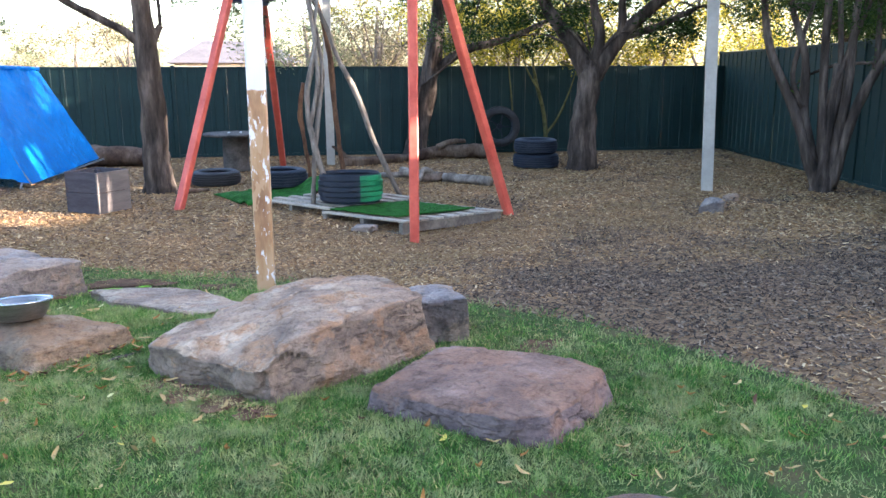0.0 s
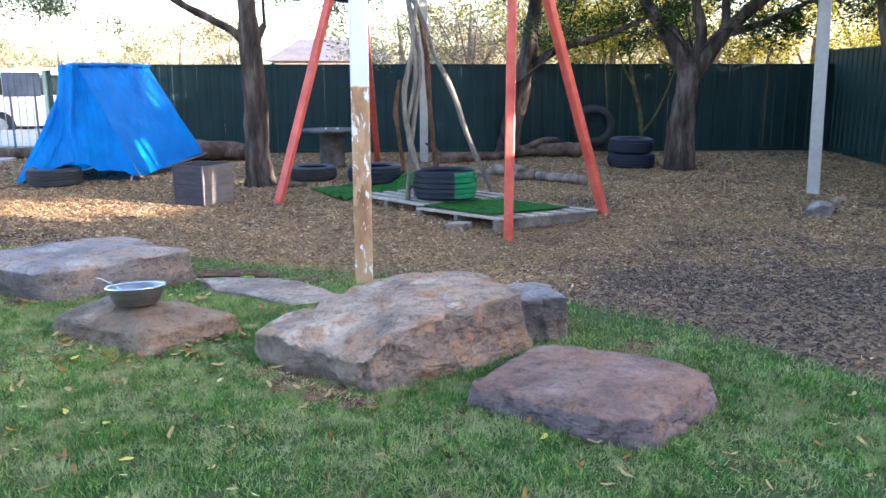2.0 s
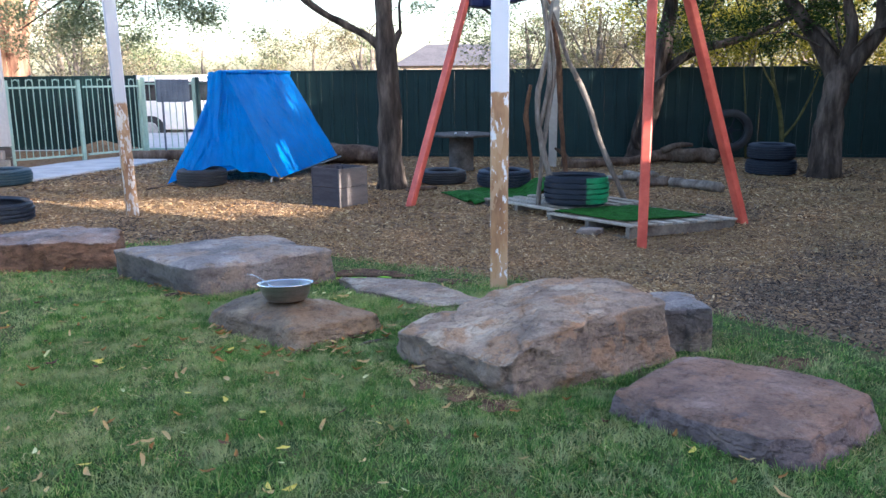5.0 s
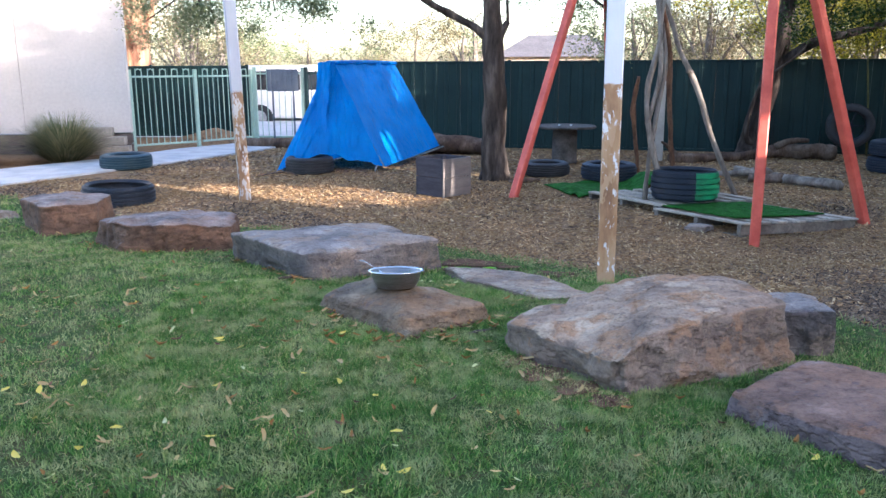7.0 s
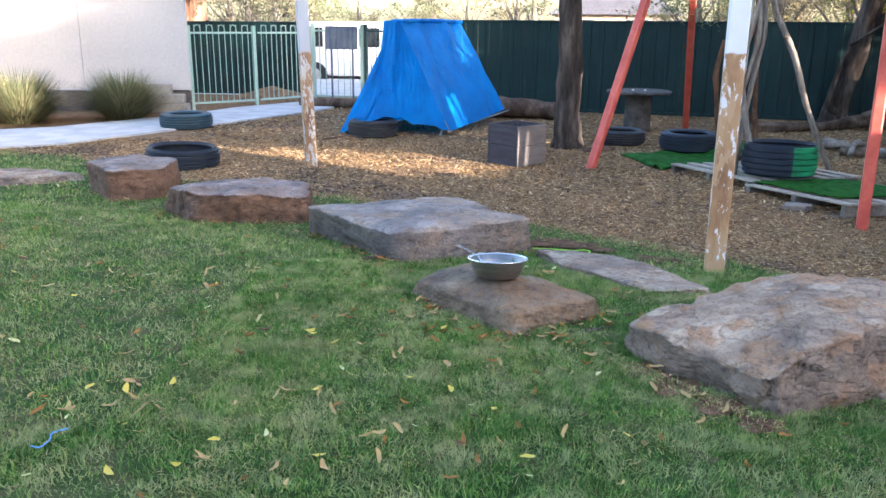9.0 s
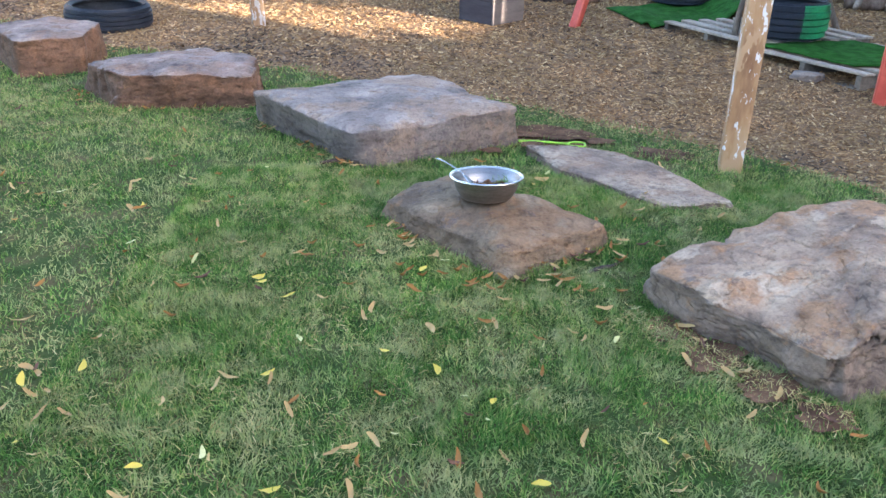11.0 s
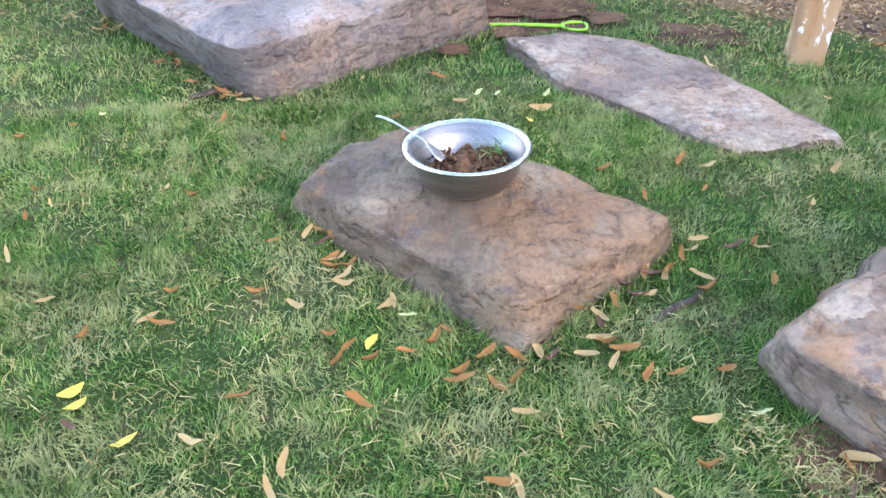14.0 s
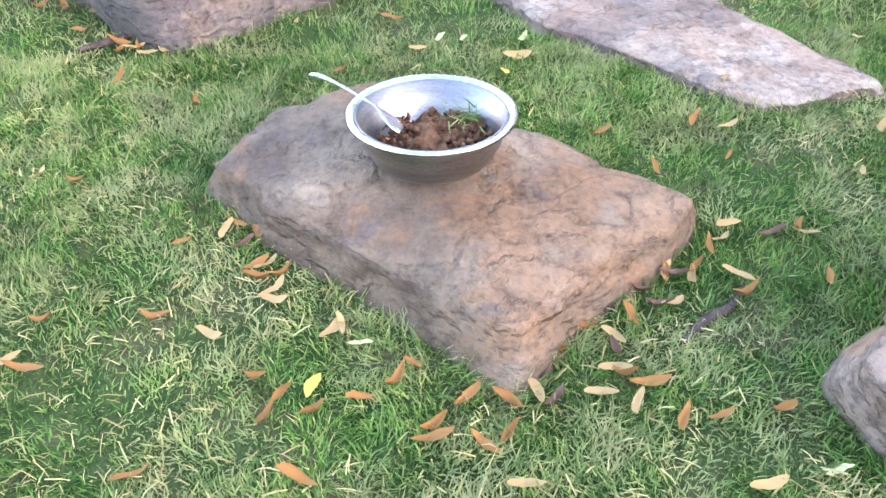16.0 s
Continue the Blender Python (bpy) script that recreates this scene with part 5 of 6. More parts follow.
def far_tree(azd, dist, h, w, leaves, label, seed, per=90, size=0.3, low=0.25, bark=M_BARKF, stout=1.0):
    """A tree beyond the fence, placed by bearing and distance from the yard."""
    a = radians(azd)
    x, y = 0.1 + dist * math.cos(a), 1.1 + dist * math.sin(a)
    rng = random.Random(seed)
    limbs, clumps = [], []
    for i in range(7):
        b = 2 * math.pi * i / 7 + rng.uniform(-.4, .4)
        zz = h * rng.uniform(low + 0.15, 0.9)
        r = w * rng.uniform(0.45, 0.9) * 0.5
        e = (x + r * math.cos(b), y + r * math.sin(b), zz)
        limbs.append([(x, y, h * low * rng.uniform(0.7, 1.2), h * 0.012), (x + r * 0.5 * math.cos(b), y + r * 0.5 * math.sin(b), (zz + h * low) / 2, h * 0.007), (*e, h * 0.003)])
        clumps.append((*e, w * rng.uniform(0.16, 0.26)))
    for i in range(9):
        b, r = rng.uniform(0, 6.28), w * 0.5 * math.sqrt(rng.random())
        clumps.append((x + r * math.cos(b), y + r * math.sin(b), h * rng.uniform(low, 0.95), w * rng.uniform(0.12, 0.24)))
    return tree(x, y, [(x, y, -0.1, h * 0.035 * stout), (x + 0.05 * w * rng.uniform(-1, 1), y, h * 0.45, h * 0.026 * stout), (x, y, h * 0.85, h * 0.008)], limbs, clumps, per, size, bark, leaves, label, seed, name="background_tree", n=8, group="trees beyond the fence")


# Foliage tops the side fence; further trees are added to shade the back fence.
for i, (x, y, h) in enumerate(((12.9, 10.6, 4.6), (12.4, 8.2, 4.4), (13.6, 12.6, 4.4), (11.6, 5.6, 4.2), (12.3, 9.4, 4.3), (12.8, 11.8, 4.4))):
    tree(x, y, [(x, y, -0.1, 0.14), (x + 0.1, y, 1.5, 0.11), (x, y + 0.1, h, 0.03)], [[(x, y, 1.4, 0.07), (x - 0.5, y + 0.5, 2.4, 0.05), (x - 1.0, y + 0.7, 3.1, 0.02)], [(x, y, 1.7, 0.06), (x + 0.4, y - 0.6, 2.6, 0.04), (x + 0.6, y - 1.1, 3.2, 0.02)]],
         [(x - 0.9, y + 0.7, 2.9, 0.9), (x + 0.6, y - 1.0, 3.0, 0.9), (x, y, 3.8, 1.1), (x - 0.4, y - 0.5, 2.3, 0.9), (x + 0.3, y + 0.7, 2.2, 0.9), (x, y, h, 0.9)], 3000, 0.085, M_BARK, F_DARK, "dark leafy tree added just beyond the side fence, also shading the yard", 120 + i, name="background_tree", n=9, group="trees beyond the fence")

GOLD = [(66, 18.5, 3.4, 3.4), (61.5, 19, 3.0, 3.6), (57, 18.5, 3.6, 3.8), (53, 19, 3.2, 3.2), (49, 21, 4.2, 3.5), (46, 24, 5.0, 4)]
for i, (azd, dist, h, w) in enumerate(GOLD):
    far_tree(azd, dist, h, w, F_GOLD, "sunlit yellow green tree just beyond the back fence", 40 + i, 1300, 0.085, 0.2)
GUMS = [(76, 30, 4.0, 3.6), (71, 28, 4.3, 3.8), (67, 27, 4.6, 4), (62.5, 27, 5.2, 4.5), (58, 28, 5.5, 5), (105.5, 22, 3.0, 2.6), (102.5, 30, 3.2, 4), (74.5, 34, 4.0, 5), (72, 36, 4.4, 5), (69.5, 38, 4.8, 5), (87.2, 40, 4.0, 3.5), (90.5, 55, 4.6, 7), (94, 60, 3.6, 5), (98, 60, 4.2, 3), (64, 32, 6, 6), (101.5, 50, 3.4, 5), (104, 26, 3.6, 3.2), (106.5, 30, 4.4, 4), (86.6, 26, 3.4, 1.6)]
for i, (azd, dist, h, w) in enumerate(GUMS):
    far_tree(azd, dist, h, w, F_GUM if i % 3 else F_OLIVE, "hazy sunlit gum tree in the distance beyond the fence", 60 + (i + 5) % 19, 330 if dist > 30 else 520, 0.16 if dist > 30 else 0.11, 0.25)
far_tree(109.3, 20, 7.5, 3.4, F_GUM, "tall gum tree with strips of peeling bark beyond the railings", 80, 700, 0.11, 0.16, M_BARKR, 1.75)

# ---- cream building with base, and railings ----
W0, W1 = Vector((-4.82, 15.02)), Vector((-11.5, 14.4))
wd = (W1 - W0).normalized()
WM = Matrix.Translation((W0.x, W0.y, 0)) @ Matrix.Rotation(math.atan2(wd.y, wd.x), 4, "Z")
house = root("cream_building", WM, "cream clad building end wall on a dark timber base", "building")
for i in range(4):
    part("cladding_panel", box(bmesh.new(), (i * 1.7, -0.12, 0.36), (i * 1.7 + 1.694, 0.0, 4.2), 0.003), M_WALL, house)
part("side_wall", box(bmesh.new(), (1.95, -5, 0.36), (2.07, -0.13, 4.2)), M_WALL, house)
for i in range(2):
    part("base_board", box(bmesh.new(), (0.0, -0.10, 0.01 + i * 0.17), (6.7, -0.03, 0.17 + i * 0.17), 0.004), M_BASE, house)


def railing(a, b, h, material, label, hoops=True, posts=(0, 1), bars=None):
    a, b = Vector(a), Vector(b)
    d = (b - a)
    L = d.length
    f = root("railing", Matrix.Translation((a.x, a.y, 0)) @ Matrix.Rotation(math.atan2(d.y, d.x), 4, "Z"), label, "railing")
    for u in posts:
        part("post", box(bmesh.new(), (u * L - 0.03, -0.03, 0), (u * L + 0.03, 0.03, h + (0.0 if hoops else 0.12)), 0.004), M_RAILD if not hoops else material, f)
    for z in (0.1, h - 0.14 if hoops else h - 0.02):
        part("rail", box(bmesh.new(), (0.031, -0.015, z), (L - 0.031, 0.015, z + 0.035), 0.003), material, f)
    n = int(L / 0.105)
    for i in range(1, n):
        x = i * L / n
        if hoops and i % 2 and i < n - 1:
            x2 = x + L / n
            pts = [(x, 0, 0.1, 0.009), (x, 0, h - 0.1, 0.009), (x + 0.012, 0, h - 0.02, 0.009), ((x + x2) / 2, 0, h + 0.01, 0.009), (x2 - 0.012, 0, h - 0.02, 0.009), (x2, 0, h - 0.1, 0.009), (x2, 0, 0.1, 0.009)]
            part("hoop_bar", tube(bmesh.new(), pts, 6, 2), material, f)
        elif not hoops:
            part("bar", box(bmesh.new(), (x - 0.009, -0.009, 0.13), (x + 0.009, 0.009, h - 0.02)), material, f)
    return f


railing((-4.85, 15.2), (-3.98, 16.0), 1.42, M_RAIL, "pale green hoop topped steel railing beside the building")
railing((-3.94, 16.05), (-3.2, 17.0), 1.42, M_RAIL, "pale green hoop topped steel railing by the gate", posts=(1,))
railing((-3.12, 17.0), (-2.2, 16.9), 1.46, M_RAIL, "green steel gate with flat top bars")
railing((-2.12, 16.88), (-0.95, 16.4), 1.46, M_RAILD, "dark green steel railing behind the tent")
panel = root("gate_panel", pose(-2.86, 16.84, 1.0, 0, 0, -6), "ribbed grey blue metal panel fixed on the gate", "panel")
M_PANEL = mat("grey blue panel paint", (0.09, 0.11, 0.14), (0.12, 0.14, 0.17), 3)
part("backing", box(bmesh.new(), (0, 0.012, 0), (0.6, 0.02, 0.42)), M_PANEL, panel)
for i in range(2):
    part("strap", box(bmesh.new(), (0.08 + i * 0.4, 0.021, -0.95), (0.11 + i * 0.4, 0.05, 0.4)), M_PANEL, panel)
for i in range(6):
    part("slat", box(bmesh.new(), (i * 0.1 + 0.01, 0, 0.005), (i * 0.1 + 0.08, 0.0119, 0.415), 0.003), M_PANEL, panel)


for i, (dx, dz, L) in enumerate(((0.0, 0.0, 0.95), (0.08, 0.152, 0.8), (-0.03, 0.304, 0.7))):
    sl = box(bmesh.new(), (0, -0.1, 0.01), (L, 0.1, 0.16), 0.012)
    tagged(part("sleeper", sl, M_SLEEPER, m=pose(-5.72 + dx, 14.72, dz, 0, 0, 4 + 3 * i)), "weathered pale grey timber sleeper stacked at the building's corner", "timber", "stacked sleepers")
bm = bmesh.new()
ring = []
for i in range(24):
    row = []
    for j in range(7):
        a, r = 2 * math.pi * i / 24, j / 6
        x, y = 1.3 * r * math.cos(a), 0.7 * r * math.sin(a)
        row.append(bm.verts.new((x, y, 0.30 * (1 - r) ** 1.3 - 0.02 + 0.05 * (1 - r) * noise.noise(Vector((x * 3, y * 3, 2))))))
    ring.append(row)
for i in range(24):
    for j in range(6):
        a, b = ring[i], ring[(i + 1) % 24]
        bm.faces.new((a[j], a[j + 1], b[j + 1], b[j]))
bmesh.ops.remove_doubles(bm, verts=bm.verts, dist=1e-4)
tagged(part("bark_mound", bm, M_CHIPBED, smooth=True, m=pose(-4.0, 17.3, 0.0)), "low mound of brown bark behind the railings", "mound")


def tussock(x, y, r, h, seed, label):
    rng = np.random.default_rng(seed)
    n = 3200
    a = rng.uniform(0, 2 * np.pi, n)
    lean = rng.uniform(0.1, 1.15, n)
    v = [(-0.5, 0, 0), (0.5, 0, 0), (0.42, 0.0, 0.5), (-0.42, 0.0, 0.5), (0.0, 0.18, 0.95)]
    fcs = [(0, 1, 2, 3), (3, 2, 4)]
    ca, sa, cl, sl = np.cos(a), np.sin(a), np.cos(lean), np.sin(lean)
    R = np.stack([np.stack([-sa, ca * cl, ca * sl], 1), np.stack([ca, sa * cl, sa * sl], 1), np.stack([np.zeros(n), -sl, cl], 1)], 1)
    p = np.stack([x * 0 + ca * rng.uniform(0, r * 0.35, n), sa * rng.uniform(0, r * 0.35, n), np.zeros(n)], 1)
    s = np.stack([np.full(n, 0.012), np.full(n, h), h * rng.uniform(0.7, 1.25, n)], 1)
    ob = scatter("tussock_grass", v, fcs, p, R, s, M_TUFT, kind="", label=label, category="plant")
    ob.matrix_basis = pose(x, y, 0)
    ob["group"] = "grass tussocks by the wall"


tussock(-5.45, 13.85, 0.7, 0.74, 1, "round green tussock of long grass at the building's foot")
tussock(-6.7, 13.2, 0.75, 0.78, 2, "dry green tussock of long grass beside the footpath")
tussock(-7.7, 13.0, 0.7, 0.7, 3, "dry tussock of long grass near the building")

# ---- beyond the fence: house, car ----
fh = root("far_house", pose(5.4, 58, 0, 0, 0, -8), "low pale house with a pinkish tin roof beyond the fence", "house")
part("wall", box(bmesh.new(), (0, 0, 0), (8, 8, 2.25)), M_HOUSE, fh)
bm = bmesh.new()
rv = [bm.verts.new(p) for p in ((-0.5, -0.5, 2.26), (8.5, -0.5, 2.26), (8.5, 8.5, 2.26), (-0.5, 8.5, 2.26), (1.8, 4, 3.9), (6.2, 4, 3.9))]
for f in ((0, 1, 5, 4), (1, 2, 5), (2, 3, 4, 5), (3, 0, 4), (3, 2, 1, 0)):
    bm.faces.new([rv[i] for i in f])
part("roof", bm, M_ROOF, fh, "pinkish grey tin roof")
for wx in (1.2, 4.8):
    part("window", box(bmesh.new(), (wx, -0.04, 1.0), (wx + 1.4, -0.005, 1.9), 0.01), M_GLASSD, fh)

car = root("parked_car", pose(-5.2, 23.5, -0.25, 0, 0, -8), "white four wheel drive parked beyond the gate", "car")
bm = bmesh.new()
side = [(0, 0.35), (0, 0.95), (0.15, 1.05), (0.25, 1.7), (0.5, 1.78), (2.6, 1.78), (3.3, 1.1), (4.4, 0.95), (4.5, 0.7), (4.5, 0.35)]
a = [bm.verts.new((x, 0, z)) for x, z in side]
b = [bm.verts.new((x, 1.75, z)) for x, z in side]
bm.faces.new(a)
bm.faces.new(b[::-1])
for i in range(len(a)):
    bm.faces.new((a[i], b[i], b[(i + 1) % len(a)], a[(i + 1) % len(a)]))
bmesh.ops.bevel(bm, geom=bm.edges[:], offset=0.04, segments=2, affect="EDGES")
part("body", bm, M_CAR, car, smooth=False)
for x0, x1 in ((0.35, 1.1), (1.2, 2.0), (2.1, 2.65)):
    part("window", box(bmesh.new(), (x0, -0.012, 1.12), (x1, 0.004, 1.62), 0.004), M_GLASSD, car)
for wx in (0.85, 3.6):
    w = part("wheel", lathe(bmesh.new(), [(0.2, -0.1), (0.34, -0.1), (0.36, -0.06), (0.36, 0.12), (0.2, 0.12), (0.2, -0.1)], 24), M_TYRE, car, m=pose(wx, 0.05, 0.36, 90, 0, 0))
    part("rim", lathe(bmesh.new(), [(0, 0.1), (0.05, 0.115), (0.2, 0.09), (0.2, -0.09), (0, -0.09)], 10), M_PIPE, w)

set_out(before)
shade_post(1.235, 6.68, 0.118, 3.6, P1, "square steel post, white above and peeling to rust below", yaw=-12)

# ---- bowl, spoon, dirt ----
TIP = Matrix.Translation((-0.125, 5.655, 0.168)) @ Matrix.Rotation(radians(-6.5), 4, "X") @ Matrix.Translation((0.125, -5.655, -0.166))
bowl = root("mixing_bowl", TIP @ pose(-0.125, 5.655, 0.166, 0, 0, 0) @ Matrix.Diagonal((0.95, 0.95, 0.9, 1)), "round stainless steel bowl of dirt standing on a stone block", "bowl")
part("shell", lathe(bmesh.new(), [(0.0, 0.0), (0.096, 0.0), (0.108, 0.004), (0.120, 0.018), (0.136, 0.05), (0.146, 0.098), (0.147, 0.104), (0.144, 0.104), (0.132, 0.05), (0.112, 0.02), (0.096, 0.006), (0, 0.005)], 64), M_STEELD, bowl, smooth=True)
part("rim", lathe(bmesh.new(), [(0.1475, 0.104), (0.153, 0.109), (0.162, 0.110), (0.165, 0.107), (0.1655, 0.103), (0.162, 0.101), (0.153, 0.102), (0.1475, 0.100)], 64), M_STEEL, bowl, "polished rolled rim", smooth=True)
rng = np.random.default_rng(5)
bm = bmesh.new()
N1 = 40
vs = [[None] * (N1 + 1) for _ in range(N1 + 1)]
for i in range(N1 + 1):
    for j in range(N1 + 1):
        u, v = 2 * i / N1 - 1, 2 * j / N1 - 1
        r = max(abs(u), abs(v))
        s = r / math.hypot(u, v) if r > 0 else 1
        x, y = u * s * 0.127, v * s * 0.127
        q = Vector((x * 22, y * 22, 1))
        z = 0.052 + 0.028 * noise.fractal(q, 0.8, 2.1, 5) + 0.018 * math.exp(-((x + 0.01) ** 2 + (y - 0.02) ** 2) / 0.004) - 0.5 * max(0, -x * 0.95 + y * 0.2 - 0.035)
        vs[i][j] = bm.verts.new((x * 0.93, y * 0.93, max(z, 0.03)))
for i in range(N1):
    for j in range(N1):
        bm.faces.new((vs[i][j], vs[i + 1][j], vs[i + 1][j + 1], vs[i][j + 1]))
dirt = tagged(part("dirt", bm, M_MUD, smooth=True, m=TIP @ pose(-0.117, 5.652, 0.153) @ Matrix.Scale(0.94, 4)), "damp brown dirt and clods filling a steel bowl", "dirt")
CL_V = [(1, 0, 0), (-1, 0, 0), (0, 1, 0), (0, -1, 0), (0, 0, 0.8), (0, 0, -0.8)]
CL_F = [(0, 2, 4), (2, 1, 4), (1, 3, 4), (3, 0, 4), (2, 0, 5), (1, 2, 5), (3, 1, 5), (0, 3, 5)]
n = 260
aa, rr = rng.uniform(0, 6.28, n), 0.115 * np.sqrt(rng.random(n))
p = np.stack([rr * np.cos(aa), rr * np.sin(aa), 0.054 + rng.uniform(-0.004, 0.014, n)], 1)
cl = scatter("clods", CL_V, CL_F, p, rots(rng, n, 0.8), rng.uniform(0.002, 0.012, n), M_MUD)
cl.parent = dirt
n = 46
p = np.stack([0.055 + rng.normal(0, 0.022, n), 0.035 + rng.normal(0, 0.022, n), np.full(n, 0.085)], 1)
bl = scatter("grass_scraps", [(-0.5, 0, 0), (0.5, 0, 0), (0.4, 6, 2), (-0.4, 6, 2), (0, 12, 2.5)], [(0, 1, 2, 3), (3, 2, 4)], p, rots(rng, n, 0.5), rng.uniform(0.002, 0.0035, n), M_GRASS)
bl.parent = dirt
sp_pts = [(-0.245, 0.12, 0.158, 0.0085), (-0.225, 0.11, 0.157, 0.0095), (-0.19, 0.092, 0.146, 0.0075), (-0.14, 0.065, 0.122, 0.0055), (-0.10, 0.042, 0.102, 0.005), (-0.092, 0.037, 0.094, 0.007), (-0.075, 0.027, 0.078, 0.019), (-0.055, 0.017, 0.060, 0.024), (-0.040, 0.008, 0.046, 0.015)]
spoon = root("spoon", TIP @ pose(-0.148, 5.666, 0.181) @ Matrix.Scale(0.78, 4), "large steel spoon stuck in the dirt of the bowl", "spoon")
bm = bmesh.new()
line = smoothed(sp_pts, 6)
prev = None
for i, q in enumerate(line):
    t = (Vector(line[min(i + 1, len(line) - 1)][:3]) - Vector(line[max(i - 1, 0)][:3])).normalized()
    sd = t.cross(Vector((0, 0, 1))).normalized()
    up = sd.cross(t).normalized()
    c = Vector(q[:3])
    w = max(q[3], 0.002)
    ring = [bm.verts.new(c + sd * w * math.cos(k * math.pi / 4) + up * 0.0016 * math.sin(k * math.pi / 4)) for k in range(8)]
    if prev:
        for k in range(8):
            bm.faces.new((prev[k], prev[(k + 1) % 8], ring[(k + 1) % 8], ring[k]))
    else:
        bm.faces.new(ring)
    prev = ring
bm.faces.new(prev)
part("handle_and_bowl", bm, M_STEEL, spoon, smooth=True)

# ---- small things on the lawn ----
sh = root("toy_rake", pose(0.13, 7.10, g(0.2, 7.2) + 0.028, 0, 0, -8), "lime green plastic toy spade lying in the grass", "toy")
part("shaft", tube(bmesh.new(), [(-0.1, 0, 0, 0.007), (0.1, 0, 0.004, 0.008), (0.27, 0, 0.002, 0.008)], 8, 3), M_LIME, sh, smooth=True)
part("grip", tube(bmesh.new(), [(0.27, 0, 0.003, 0.006), (0.31, 0.035, 0.003, 0.006), (0.37, 0.03, 0.003, 0.006), (0.37, -0.03, 0.003, 0.006), (0.31, -0.035, 0.003, 0.006), (0.27, 0, 0.003, 0.006)], 8, 4), M_LIME, sh, smooth=True)
tagged(part("string_scrap", tube(bmesh.new(), [(-0.06, -0.03, 0.03, 0.003), (-0.02, -0.045, 0.035, 0.003), (-0.01, 0.0, 0.04, 0.003), (-0.03, 0.05, 0.035, 0.003), (0.0, 0.1, 0.03, 0.003)], 6, 5), M_BLUE, m=pose(-1.62, 4.07, 0)), "scrap of pale blue string on the grass", "string")
log([(0.26, 5.27, 0.018, 0.006), (0.31, 5.31, 0.022, 0.009), (0.37, 5.34, 0.02, 0.008), (0.42, 5.39, 0.02, 0.004)], M_TWIG, "short dark twig lying in the grass beside the stone", "twig", "twig", 0.5, 31, 8)
log([(-0.95, 6.42, 0.02, 0.008), (-0.85, 6.47, 0.022, 0.01), (-0.74, 6.5, 0.02, 0.006)], M_TWIG, "grey twig lying in the grass near a boulder", "twig", "twig", 0.5, 32, 8)
log([(-2.3, 11.6, 0.03, 0.012), (-2.0, 11.8, 0.06, 0.01), (-1.8, 11.7, 0.02, 0.006)], M_TWIG, "thin dead stick on the chips near the tent", "twig", "twig", 0.5, 33, 6)


def leaf_mesh(length, width, curl, fold_, material, seed):
    rng = random.Random(seed)
    bm = bmesh.new()
    rows = []
    for i in range(8):
        t = i / 7
        w = width * math.sin(math.pi * (t * 0.96 + 0.02)) ** 0.62 * 0.5 * (1 + 0.15 * math.sin(seed * 2 + t * 5))
        x = length * (t - 0.5)
        z = curl * (2 * t - 1) ** 2 + 0.1 * curl * math.sin(t * 9 + seed)
        bend = 0.13 * length * math.sin(t * 3.0 + seed)
        rows.append([bm.verts.new((x, bend + w * s, z + fold_ * abs(s) * w / (width * 0.5 + 1e-6) + 0.002 * rng.uniform(-1, 1))) for s in (-1, 0, 1)])
    for a, b in zip(rows, rows[1:]):
        for k in range(2):
            bm.faces.new((a[k], a[k + 1], b[k + 1], b[k]))
    return finish(bm, "fallen_leaf", material, True)


LM = [(leaf_mesh(0.075, 0.024, 0.012, 0.006, M_LEAF_TAN, 1), "dry tan"), (leaf_mesh(0.08, 0.022, 0.016, 0.008, M_LEAF_OR, 2), "curled orange brown"), (leaf_mesh(0.07, 0.026, 0.008, 0.004, M_LEAF_YE, 3), "bright yellow"),
      (leaf_mesh(0.065, 0.022, 0.006, 0.003, M_LEAF_PALE, 4), "pale green"), (leaf_mesh(0.075, 0.02, 0.018, 0.01, M_LEAF_BR, 5), "dark brown curled"), (leaf_mesh(0.065, 0.018, 0.02, 0.01, M_LEAF_OR, 6), "small rolled orange"),
      (leaf_mesh(0.09, 0.03, 0.01, 0.008, M_LEAF_TAN, 7), "broad dry tan")]


def put_leaf(x, y, kind, yaw, z=None, s=1.0):
    me, word = LM[kind]
    ob = new("fallen_leaf", me)
    ob.matrix_basis = pose(x, y, (g(x, y) + 0.034 if z is None else z), random.uniform(-22, 22), random.uniform(-16, 16), yaw) @ Matrix.Scale(s, 4)
    tagged(ob, word + " fallen leaf lying on the mown grass", "leaf", "fallen leaves on the lawn")



